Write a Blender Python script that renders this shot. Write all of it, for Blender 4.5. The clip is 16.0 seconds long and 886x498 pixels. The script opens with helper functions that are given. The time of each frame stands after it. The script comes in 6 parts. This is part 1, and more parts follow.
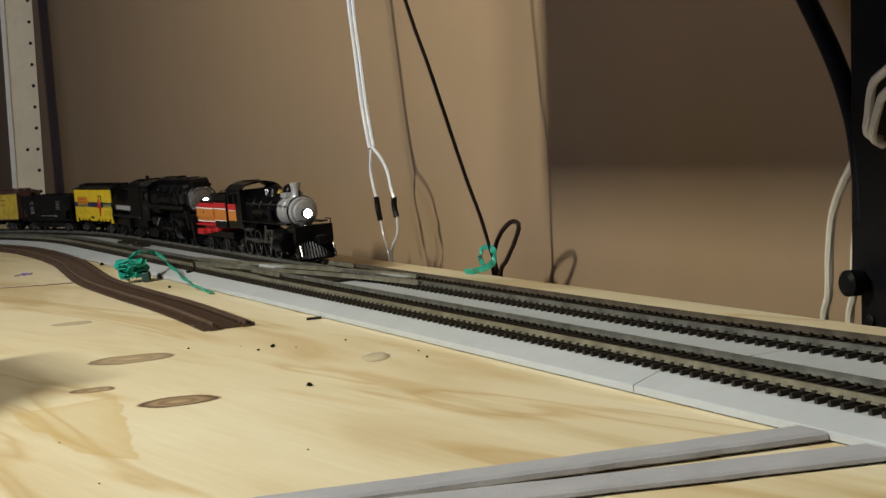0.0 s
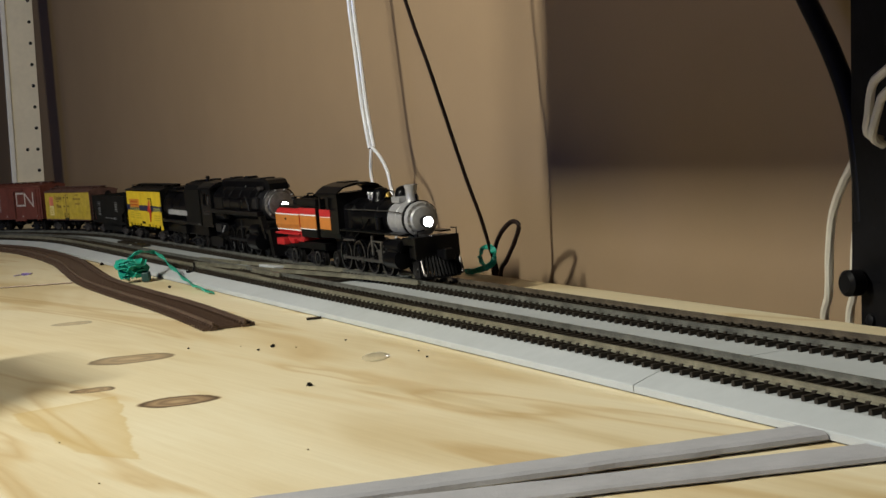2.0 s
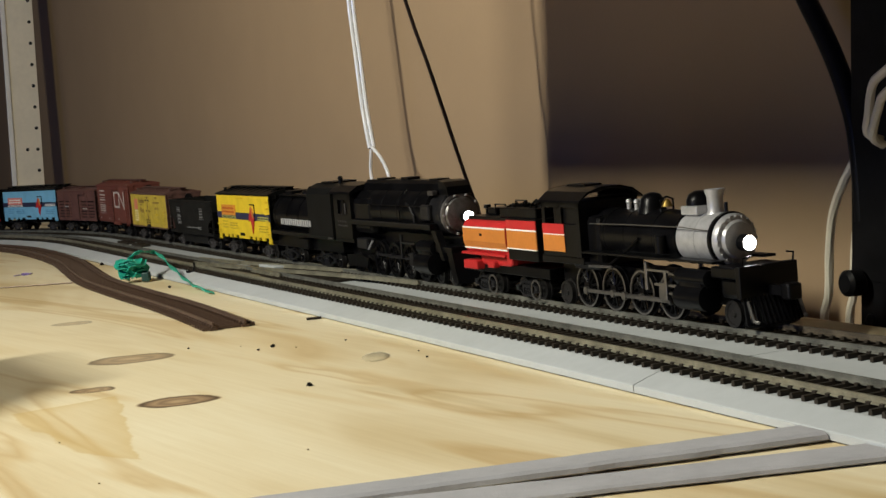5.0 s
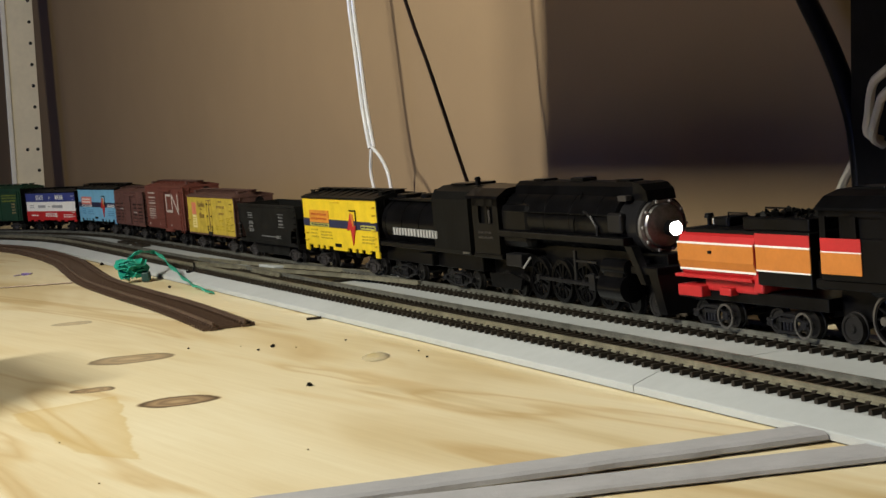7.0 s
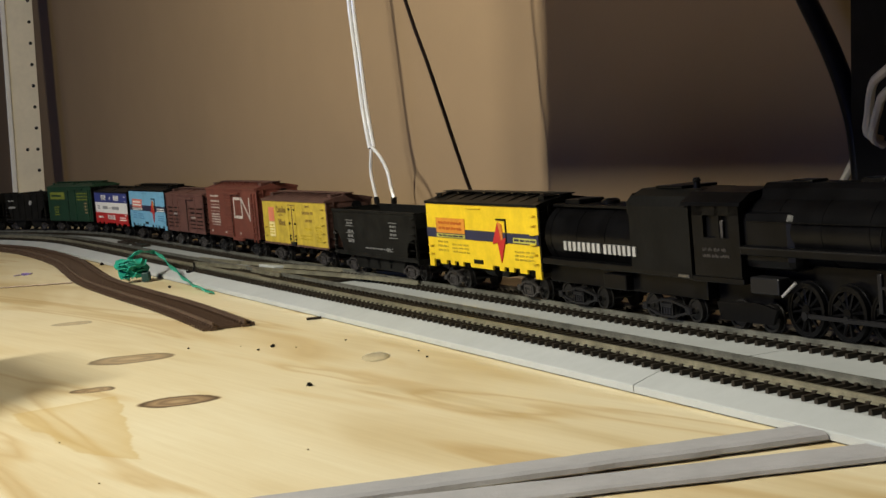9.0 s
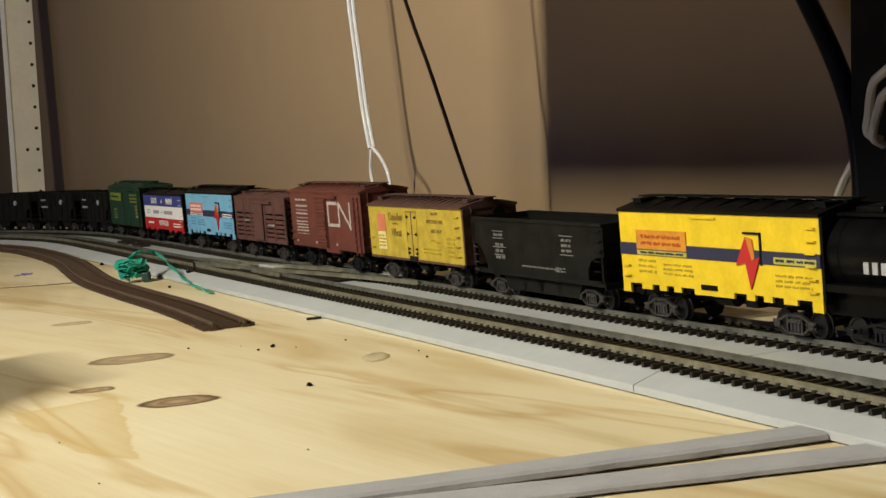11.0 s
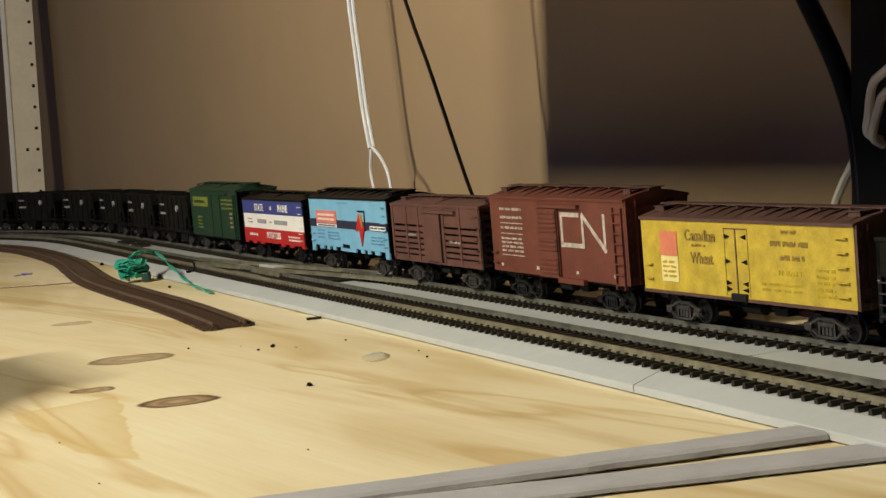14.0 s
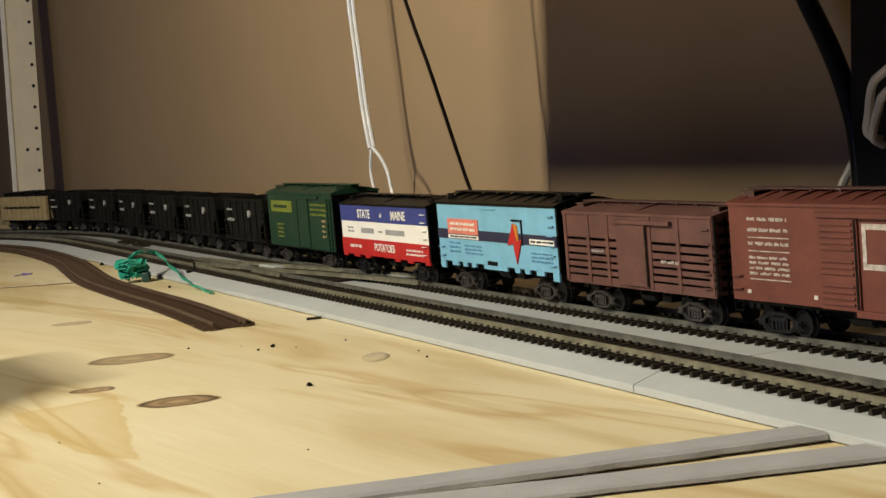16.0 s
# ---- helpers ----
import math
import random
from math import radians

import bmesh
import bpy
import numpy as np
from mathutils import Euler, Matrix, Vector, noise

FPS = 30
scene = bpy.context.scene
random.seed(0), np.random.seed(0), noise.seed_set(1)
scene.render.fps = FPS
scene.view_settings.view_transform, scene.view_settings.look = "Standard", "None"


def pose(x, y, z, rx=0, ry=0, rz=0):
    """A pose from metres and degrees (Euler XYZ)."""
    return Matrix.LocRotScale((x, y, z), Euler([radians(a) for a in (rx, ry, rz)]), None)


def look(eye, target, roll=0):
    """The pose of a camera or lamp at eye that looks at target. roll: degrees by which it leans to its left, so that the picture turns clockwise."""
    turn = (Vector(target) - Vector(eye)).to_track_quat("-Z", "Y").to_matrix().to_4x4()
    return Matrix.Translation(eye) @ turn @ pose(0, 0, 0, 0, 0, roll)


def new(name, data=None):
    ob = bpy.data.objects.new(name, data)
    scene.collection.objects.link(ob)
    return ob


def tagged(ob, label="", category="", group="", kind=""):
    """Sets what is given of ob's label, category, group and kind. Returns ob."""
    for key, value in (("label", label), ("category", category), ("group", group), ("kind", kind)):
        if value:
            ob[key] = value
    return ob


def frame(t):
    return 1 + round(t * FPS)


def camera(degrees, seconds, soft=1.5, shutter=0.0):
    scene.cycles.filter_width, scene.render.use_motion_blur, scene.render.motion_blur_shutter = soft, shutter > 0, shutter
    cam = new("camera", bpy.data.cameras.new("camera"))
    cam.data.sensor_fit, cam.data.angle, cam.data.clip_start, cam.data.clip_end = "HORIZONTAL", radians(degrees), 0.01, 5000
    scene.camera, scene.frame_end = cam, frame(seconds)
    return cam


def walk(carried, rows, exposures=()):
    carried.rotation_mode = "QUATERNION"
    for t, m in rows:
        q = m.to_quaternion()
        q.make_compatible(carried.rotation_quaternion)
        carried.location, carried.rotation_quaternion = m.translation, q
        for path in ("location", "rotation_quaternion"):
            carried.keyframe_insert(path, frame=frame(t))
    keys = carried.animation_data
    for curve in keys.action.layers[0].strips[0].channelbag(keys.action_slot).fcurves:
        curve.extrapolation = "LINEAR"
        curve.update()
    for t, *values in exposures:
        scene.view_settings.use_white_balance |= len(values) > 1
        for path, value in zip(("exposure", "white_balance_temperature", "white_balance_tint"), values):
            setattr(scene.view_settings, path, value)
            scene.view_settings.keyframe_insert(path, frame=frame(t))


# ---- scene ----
# ---- camera and walk ----
RAIL = 0.0115                     # rail top above the plywood
CAM_Z = 0.1061
cam = camera(31.3, 16.0)
EYE = (0, 0, CAM_Z)
AIM = (0, math.cos(0.08476), CAM_Z - math.sin(0.08476))
walk(cam, [(0, look(EYE, AIM, -4.822)), (16, look(EYE, AIM, -4.822))], [(0, -0.04, 6280, 10), (3.5, 0.03, 6300, 10), (7, 0.09, 6480, 10), (9, 0.09, 6600, 10), (12.5, 0.03, 6950, 10), (16, 0.02, 7100, 10)])

# ---- plan: along the straight track (s) and across it towards the room (lat) ----
TH = radians(66.15)
DIR, NRM = Vector((math.cos(TH), -math.sin(TH))), Vector((-math.sin(TH), -math.cos(TH)))
ORG = Vector((0, 0.9169))
REAR, FRONT = 0.0065, 0.0585      # centre lines of the two tracks
U0, U1, R0, R1 = -0.762, 0.20, 0.985, 3.3
SPEED = 0.1055


def plan(s, lat, z=0.0):
    p = ORG + DIR * s + NRM * lat
    return Vector((p.x, p.y, z))


def line(u, lat, bends=False):
    """Place and heading on a line at that distance across: a curve first, then straight, and at last (bends) a wide curve to the wall side."""
    if u < U0:
        a = (U0 - u) / R0
        c = plan(U0, REAR + R0)
        r = REAR + R0 - lat
        h = TH - a
        return Vector((c.x + math.sin(h) * r, c.y + math.cos(h) * r, 0)), -h
    if bends and u > U1:
        a = (u - U1) / R1
        c = plan(U1, REAR - R1)
        r = R1 + (lat - REAR)
        h = TH - a
        return Vector((c.x - math.sin(h) * r, c.y - math.cos(h) * r, 0)), -h
    return plan(u, lat), -TH


# ---- light ----
world = bpy.data.worlds.new("world")
scene.world = world
world.use_nodes = True
world.node_tree.nodes["Background"].inputs[0].default_value = (0.8, 0.86, 1.0, 1)
world.node_tree.nodes["Background"].inputs[1].default_value = 0.02


def tube_lamp(s, lat, z, across, along, energy, tilt=52):
    lamp_data = bpy.data.lights.new("room_lamp", "AREA")
    lamp_data.shape, lamp_data.size, lamp_data.size_y = "RECTANGLE", across, along
    lamp_data.energy, lamp_data.color, lamp_data.spread = energy, (1.0, 0.955, 0.79), radians(160)
    new("room_lamp", lamp_data).matrix_world = Matrix.Translation(plan(s, lat, z)) @ Matrix.Rotation(-TH, 4, "Z") @ pose(0, 0, 0, tilt)


# two lamps of the room: their shadows lie side by side on the wall
tube_lamp(0.165, 1.20, 0.80, 0.05, 0.14, 13.5)
tube_lamp(0.40, 1.20, 1.10, 0.14, 0.16, 7.2, 48)
# unseen blue area light behind a wall opening, added as cool fill
cool_fill = bpy.data.lights.new("cool_fill", "AREA")
cool_fill.shape, cool_fill.size, cool_fill.size_y, cool_fill.energy, cool_fill.color = "RECTANGLE", 1.3, 0.9, 11.5, (0.24, 0.37, 1.0)
new("cool_fill", cool_fill).matrix_world = look(plan(0.1, 3.53, 0.4), plan(0.1, 0.0, 0.4))


# ---- materials ----
def material(name, colour, rough=0.6, metal=0.0, vary=0.12, scale=60, bump=0.05, bump_scale=400, second=None, spec=0.5, coat=0.0, noise_size=(1, 1, 1)):
    m = bpy.data.materials.new(name)
    m.use_nodes = True
    n, l = m.node_tree.nodes, m.node_tree.links
    b = n["Principled BSDF"]
    b.inputs["Roughness"].default_value, b.inputs["Metallic"].default_value = rough, metal
    b.inputs["Specular IOR Level"].default_value = spec
    b.inputs["Coat Weight"].default_value = coat
    tc = n.new("ShaderNodeTexCoord")
    mp = n.new("ShaderNodeMapping")
    mp.inputs["Scale"].default_value = noise_size
    l.new(tc.outputs["Object"], mp.inputs["Vector"])
    t1 = n.new("ShaderNodeTexNoise")
    t1.inputs["Scale"].default_value, t1.inputs["Detail"].default_value = scale, 6
    l.new(mp.outputs["Vector"], t1.inputs["Vector"])
    t2 = n.new("ShaderNodeTexNoise")
    t2.inputs["Scale"].default_value, t2.inputs["Detail"].default_value = scale * 7, 3
    l.new(mp.outputs["Vector"], t2.inputs["Vector"])
    add = n.new("ShaderNodeMath")
    add.operation = "MULTIPLY_ADD"
    add.inputs[1].default_value = 0.4
    l.new(t2.outputs["Fac"], add.inputs[0])
    l.new(t1.outputs["Fac"], add.inputs[2])
    ramp = n.new("ShaderNodeValToRGB")
    ramp.color_ramp.elements[0].position, ramp.color_ramp.elements[1].position = 0.45, 0.95
    lo = second or [c * (1 - vary * 1.6) for c in colour]
    hi = colour if second else [min(1, c * (1 + vary)) for c in colour]
    ramp.color_ramp.elements[0].color, ramp.color_ramp.elements[1].color = (*lo, 1), (*hi, 1)
    l.new(add.outputs[0], ramp.inputs["Fac"])
    l.new(ramp.outputs["Color"], b.inputs["Base Color"])
    if bump:
        t3 = n.new("ShaderNodeTexNoise")
        t3.inputs["Scale"].default_value, t3.inputs["Detail"].default_value = bump_scale, 4
        l.new(mp.outputs["Vector"], t3.inputs["Vector"])
        bp = n.new("ShaderNodeBump")
        bp.inputs["Strength"].default_value, bp.inputs["Distance"].default_value = bump, 0.001
        l.new(t3.outputs["Fac"], bp.inputs["Height"])
        l.new(bp.outputs["Normal"], b.inputs["Normal"])
    return m


def glowing(name, colour, strength):
    m = bpy.data.materials.new(name)
    m.use_nodes = True
    b = m.node_tree.nodes["Principled BSDF"]
    b.inputs["Base Color"].default_value = (*colour, 1)
    b.inputs["Emission Color"].default_value, b.inputs["Emission Strength"].default_value = (*colour, 1), strength
    return m


def plywood():
    """Pale rotary-cut veneer: wavy bands along the grain, a few knots and stains."""
    m = bpy.data.materials.new("plywood")
    m.use_nodes = True
    n, l = m.node_tree.nodes, m.node_tree.links
    b = n["Principled BSDF"]
    b.inputs["Roughness"].default_value = 0.5
    tc = n.new("ShaderNodeTexCoord")
    turn = n.new("ShaderNodeMapping")
    turn.inputs["Rotation"].default_value = (0, 0, radians(58))
    l.new(tc.outputs["Object"], turn.inputs["Vector"])

    def noise_at(scale, stretch, detail, distortion=0.0):
        mp = n.new("ShaderNodeMapping")
        mp.inputs["Scale"].default_value = stretch
        l.new(turn.outputs["Vector"], mp.inputs["Vector"])
        t = n.new("ShaderNodeTexNoise")
        t.inputs["Scale"].default_value, t.inputs["Detail"].default_value, t.inputs["Distortion"].default_value = scale, detail, distortion
        l.new(mp.outputs["Vector"], t.inputs["Vector"])
        return t.outputs["Fac"]

    def ramp(fac, stops):
        r = n.new("ShaderNodeValToRGB")
        while len(r.color_ramp.elements) < len(stops):
            r.color_ramp.elements.new(0.5)
        for e, (pos, col) in zip(r.color_ramp.elements, stops):
            e.position, e.color = pos, (*col, 1)
        l.new(fac, r.inputs["Fac"])
        return r.outputs["Color"]

    def mix(fac, a, c, blend="MIX"):
        x = n.new("ShaderNodeMix")
        x.data_type, x.blend_type = "RGBA", blend
        for sock, val in ((x.inputs[0], fac), (x.inputs[6], a), (x.inputs[7], c)):
            if isinstance(val, (int, float)):
                sock.default_value = val
            elif isinstance(val, tuple):
                sock.default_value = (*val, 1)
            else:
                l.new(val, sock)
        return x.outputs[2]

    broad = ramp(noise_at(7, (0.45, 2.2, 1), 3, 0.6), [(0.36, (0.68, 0.56, 0.34)), (0.47, (0.80, 0.70, 0.48)), (0.70, (0.85, 0.77, 0.56))])
    bands = ramp(noise_at(9, (0.30, 2.1, 1), 2, 1.1), [(0.28, (0.90, 0.84, 0.72)), (0.40, (1, 1, 1)), (0.555, (1, 1, 1)), (0.585, (0.93, 0.88, 0.80)), (0.612, (0.83, 0.74, 0.61)), (0.65, (0.98, 0.96, 0.93)), (0.72, (1, 1, 1))])
    fine = ramp(noise_at(60, (0.25, 6, 1), 5), [(0.3, (0.94, 0.92, 0.88)), (0.7, (1, 1, 1))])
    col = mix(1.0, mix(1.0, broad, bands, "MULTIPLY"), fine, "MULTIPLY")
    wob = n.new("ShaderNodeTexNoise")
    wob.inputs["Scale"].default_value, wob.inputs["Detail"].default_value = 45, 4
    l.new(tc.outputs["Object"], wob.inputs["Vector"])
    shift = n.new("ShaderNodeVectorMath")
    shift.operation = "MULTIPLY_ADD"
    shift.inputs[1].default_value, shift.inputs[2].default_value = (0.010, 0.010, 0), (-0.005, -0.005, 0)
    l.new(wob.outputs["Color"], shift.inputs[0])
    place = n.new("ShaderNodeVectorMath")
    place.operation = "ADD"
    l.new(tc.outputs["Object"], place.inputs[0])
    l.new(shift.outputs[0], place.inputs[1])
    for x, y, r, strength in ((-0.1566, 0.7667, 0.0218, 0.75), (-0.1116, 0.6310, 0.0182, 0.95), (-0.1565, 0.6805, 0.0104, 0.85), (-0.2245, 0.9426, 0.0125, 0.5),
                                    (-0.4157, 0.8314, 0.0208, 0.8), (0.0208, 0.3118, 0.0187, 0.8)):
        off = n.new("ShaderNodeVectorMath")
        off.operation = "SUBTRACT"
        l.new(place.outputs[0], off.inputs[0])
        off.inputs[1].default_value = (x, y, 0)
        squash = n.new("ShaderNodeVectorMath")
        squash.operation = "MULTIPLY"
        l.new(off.outputs[0], squash.inputs[0])
        squash.inputs[1].default_value = (1, 1.45, 1)
        dist = n.new("ShaderNodeVectorMath")
        dist.operation = "LENGTH"
        l.new(squash.outputs[0], dist.inputs[0])
        k = n.new("ShaderNodeMath")
        k.operation = "DIVIDE"
        k.inputs[1].default_value = r
        l.new(dist.outputs["Value"], k.inputs[0])
        tint = ramp(k.outputs[0], [(0.0, (0.52, 0.38, 0.22)), (0.22, (0.40, 0.27, 0.15)), (0.42, (0.20, 0.125, 0.07)), (0.58, (0.40, 0.27, 0.15)), (0.76, (0.22, 0.14, 0.08)), (0.88, (0.07, 0.04, 0.02)), (0.95, (0.20, 0.13, 0.07)), (1.0, (0.50, 0.36, 0.20))])
        mask = ramp(k.outputs[0], [(0.0, (strength,) * 3), (0.92, (strength,) * 3), (1.0, (0.0,) * 3)])
        col = mix(mask, col, tint)
        # the grain runs darker round the knot
        halo = ramp(k.outputs[0], [(0.95, (0.0,) * 3), (0.97, (0.35 * strength,) * 3), (1.0, (0.0,) * 3)])
        col = mix(halo, col, (0.55, 0.38, 0.17))

    # amber patch with straight sides, darker along its rim
    inner = None
    corners = [(-0.181, 0.634), (-0.141, 0.660), (-0.106, 0.518), (-0.134, 0.543)]
    for (xa, ya), (xb, yb) in zip(corners, corners[1:] + corners[:1]):
        size = math.hypot(xb - xa, yb - ya)
        side = n.new("ShaderNodeVectorMath")
        side.operation = "DOT_PRODUCT"
        side.inputs[1].default_value = ((yb - ya) / size, -(xb - xa) / size, 0)
        l.new(place.outputs[0], side.inputs[0])
        gap = n.new("ShaderNodeMath")
        gap.operation = "SUBTRACT"
        gap.inputs[1].default_value = (xa * (yb - ya) - ya * (xb - xa)) / size
        l.new(side.outputs["Value"], gap.inputs[0])
        if inner is None:
            inner = gap.outputs[0]
        else:
            least = n.new("ShaderNodeMath")
            least.operation = "MINIMUM"
            l.new(inner, least.inputs[0])
            l.new(gap.outputs[0], least.inputs[1])
            inner = least.outputs[0]
    reach = n.new("ShaderNodeMath")
    reach.operation = "MULTIPLY"
    reach.inputs[1].default_value = 40
    l.new(inner, reach.inputs[0])
    col = mix(ramp(reach.outputs[0], [(0.0, (0.0,) * 3), (0.05, (0.55,) * 3), (0.20, (0.42,) * 3), (0.6, (0.26,) * 3)]), col, (0.62, 0.44, 0.16))
    l.new(col, b.inputs["Base Color"])
    bp = n.new("ShaderNodeBump")
    bp.inputs["Strength"].default_value, bp.inputs["Distance"].default_value = 0.12, 0.0006
    l.new(noise_at(160, (0.2, 4, 1), 4), bp.inputs["Height"])
    l.new(bp.outputs["Normal"], b.inputs["Normal"])
    return m


PLY = plywood()
# for the unseen shelf blocker: dark, so little light bounces to the wall
DARK_WOOD = material("dark_blocker_wood", (0.045, 0.028, 0.018), 0.7, scale=20, noise_size=(1, 8, 1))
PLY_EDGE = material("plywood_edge", (0.66, 0.52, 0.32), 0.7, scale=40)
FOAM = material("grey_foam", (0.40, 0.425, 0.44), 0.8, scale=30, vary=0.05, bump=0.15, bump_scale=1500)
WALL = material("painted_wall", (0.315, 0.220, 0.130), 0.8, scale=3, vary=0.05, bump=0.1, bump_scale=250)
TIE = material("tie_plastic", (0.022, 0.017, 0.012), 0.55, scale=200, vary=0.3, spec=0.3)
TIE_BROWN = material("tie_brown", (0.075, 0.044, 0.030), 0.5, scale=150, vary=0.25)
STEEL = material("nickel_rail", (0.27, 0.255, 0.19), 0.45, 0.5, scale=90, vary=0.3)
CREAM = material("cream_metal", (0.82, 0.75, 0.60), 0.5, scale=20, vary=0.06)
BLACK_METAL = material("black_metal", (0.006, 0.006, 0.007), 0.42, scale=60, vary=0.3, spec=0.14)
HOLE = material("hole_dark", (0.01, 0.01, 0.01), 0.9)
BLACK = material("black_paint", (0.005, 0.005, 0.005), 0.42, scale=120, vary=0.3, spec=0.12)
GREY_DARK = material("graphite", (0.012, 0.012, 0.014), 0.38, 0.2, scale=200, spec=0.25)
YELLOW = material("yellow_paint", (0.72, 0.51, 0.018), 0.45, scale=90, vary=0.10)
NAVY = material("navy_paint", (0.02, 0.022, 0.06), 0.5)
REEFER = material("weathered_yellow_paint", (0.47, 0.345, 0.040), 0.55, scale=120, vary=0.20)
ROOF_RED = material("red_brown_roof", (0.085, 0.040, 0.032), 0.6, scale=150, vary=0.25)
CAR_RED = material("oxide_red_paint", (0.125, 0.034, 0.024), 0.55, scale=80, vary=0.16)
CAR_BROWN = material("mineral_brown_paint", (0.105, 0.044, 0.037), 0.6, scale=80, vary=0.18)
BLUE = material("light_blue_paint", (0.17, 0.42, 0.62), 0.45, scale=90, vary=0.08)
DEEP_BLUE = material("deep_blue_paint", (0.035, 0.05, 0.22), 0.5, scale=90)
WHITE = material("white_paint", (0.78, 0.77, 0.74), 0.5, scale=90, vary=0.04)
RED = material("red_paint", (0.45, 0.018, 0.020), 0.45, scale=90, vary=0.08)
ORANGE = material("orange_paint", (0.52, 0.18, 0.032), 0.4, scale=90, vary=0.08)
GREEN = material("dark_green_paint", (0.008, 0.038, 0.020), 0.5, scale=90, vary=0.15)
PRINT_WHITE = material("chalky_white_print", (0.44, 0.39, 0.36), 0.7, scale=400, vary=0.3)
PRINT_GREY = material("grey_print", (0.30, 0.30, 0.31), 0.6, scale=300)
TAN = material("tan_paint", (0.30, 0.23, 0.12), 0.6, scale=120)
HOPPER = material("hopper_black", (0.009, 0.009, 0.0085), 0.55, scale=80, vary=0.4, spec=0.12)
TRUCK = material("truck_grey", (0.045, 0.041, 0.041), 0.45, 0.2, scale=300, vary=0.45)
LAMP_ON = glowing("lit_lens", (1.0, 0.93, 0.88), 25)


# ---- mesh helpers ----
def box(bm, x0, x1, y0, y1, z0, z1, bevel=0.0):
    v = [bm.verts.new((x, y, z)) for z in (z0, z1) for y in (y0, y1) for x in (x0, x1)]
    faces = [bm.faces.new([v[i] for i in f]) for f in ((0, 2, 3, 1), (4, 5, 7, 6), (0, 1, 5, 4), (2, 6, 7, 3), (0, 4, 6, 2), (1, 3, 7, 5))]
    if bevel:
        edges = list({e for f in faces for e in f.edges})
        bmesh.ops.bevel(bm, geom=edges, offset=bevel, segments=2, affect="EDGES", profile=0.5)
    return v


def prism(bm, outline, axis, a, b):
    """An outline of (p, q) drawn along an axis from a to b."""
    def at(p, q, w):
        return {"x": (w, p, q), "y": (p, w, q), "z": (p, q, w)}[axis]
    r0 = [bm.verts.new(at(p, q, a)) for p, q in outline]
    r1 = [bm.verts.new(at(p, q, b)) for p, q in outline]
    k = len(outline)
    for i in range(k):
        bm.faces.new((r0[i], r0[(i + 1) % k], r1[(i + 1) % k], r1[i]))
    bm.faces.new(r0[::-1])
    bm.faces.new(r1)
    bmesh.ops.recalc_face_normals(bm, faces=bm.faces[:])


def tube(bm, points, radius, sides=8):
    """A round tube along points; radius is a number or one for each point."""
    rings = []
    up = Vector((0.13, 0.21, 0.97))
    pts = [Vector(p) for p in points]
    for i, p in enumerate(pts):
        w = (pts[min(i + 1, len(pts) - 1)] - pts[max(i - 1, 0)]).normalized()
        a = w.cross(up)
        a = (a if a.length > 0.05 else w.cross(Vector((1, 0, 0)))).normalized()
        b = w.cross(a)
        r = radius if isinstance(radius, (int, float)) else radius[i]
        rings.append([bm.verts.new(p + (a * math.cos(k * math.tau / sides) + b * math.sin(k * math.tau / sides)) * r) for k in range(sides)])
    for r0, r1 in zip(rings, rings[1:]):
        for k in range(sides):
            bm.faces.new((r0[k], r0[(k + 1) % sides], r1[(k + 1) % sides], r1[k]))
    bm.faces.new(rings[0][::-1])
    bm.faces.new(rings[-1])
    bmesh.ops.recalc_face_normals(bm, faces=bm.faces[:])


def disc(bm, centre, axis, profile, sides=24):
    """A turned shape: profile of (along, radius) round an axis through centre."""
    c = Vector(centre)
    w = {"x": Vector((1, 0, 0)), "y": Vector((0, 1, 0)), "z": Vector((0, 0, 1))}[axis]
    a = {"x": Vector((0, 1, 0)), "y": Vector((0, 0, 1)), "z": Vector((1, 0, 0))}[axis]
    b = w.cross(a)
    rings = [[bm.verts.new(c + w * t + (a * math.cos(k * math.tau / sides) + b * math.sin(k * math.tau / sides)) * max(r, 1e-5)) for k in range(sides)] for t, r in profile]
    for r0, r1 in zip(rings, rings[1:]):
        for k in range(sides):
            bm.faces.new((r0[k], r0[(k + 1) % sides], r1[(k + 1) % sides], r1[k]))
    bm.faces.new(rings[0][::-1])
    bm.faces.new(rings[-1])
    bmesh.ops.recalc_face_normals(bm, faces=bm.faces[:])


def ring(bm, centre, axis, profile, sides=24):
    """A turned ring: a closed profile of (along, radius) round an axis."""
    c = Vector(centre)
    w = {"x": Vector((1, 0, 0)), "y": Vector((0, 1, 0)), "z": Vector((0, 0, 1))}[axis]
    a = {"x": Vector((0, 1, 0)), "y": Vector((0, 0, 1)), "z": Vector((1, 0, 0))}[axis]
    b = w.cross(a)
    rings = [[bm.verts.new(c + w * t + (a * math.cos(k * math.tau / sides) + b * math.sin(k * math.tau / sides)) * r) for k in range(sides)] for t, r in profile]
    for r0, r1 in zip(rings, rings[1:] + rings[:1]):
        for k in range(sides):
            bm.faces.new((r0[k], r0[(k + 1) % sides], r1[(k + 1) % sides], r1[k]))
    bmesh.ops.recalc_face_normals(bm, faces=bm.faces[:])


def to_mesh(name, bm, mat, smooth=False):
    me = bpy.data.meshes.new(name)
    bm.to_mesh(me)
    bm.free()
    me.materials.append(mat)
    if smooth:
        for p in me.polygons:
            p.use_smooth = True
        me.set_sharp_from_angle(angle=radians(38))
    return me


def part(name, bm, mat, parent=None, label="", smooth=False):
    ob = new(name, to_mesh(name, bm, mat, smooth))
    ob.parent = parent
    if label:
        tagged(ob, label)
    return ob


def empty(name, label, category, group="", kind=""):
    return tagged(new(name), label, category, group, kind)


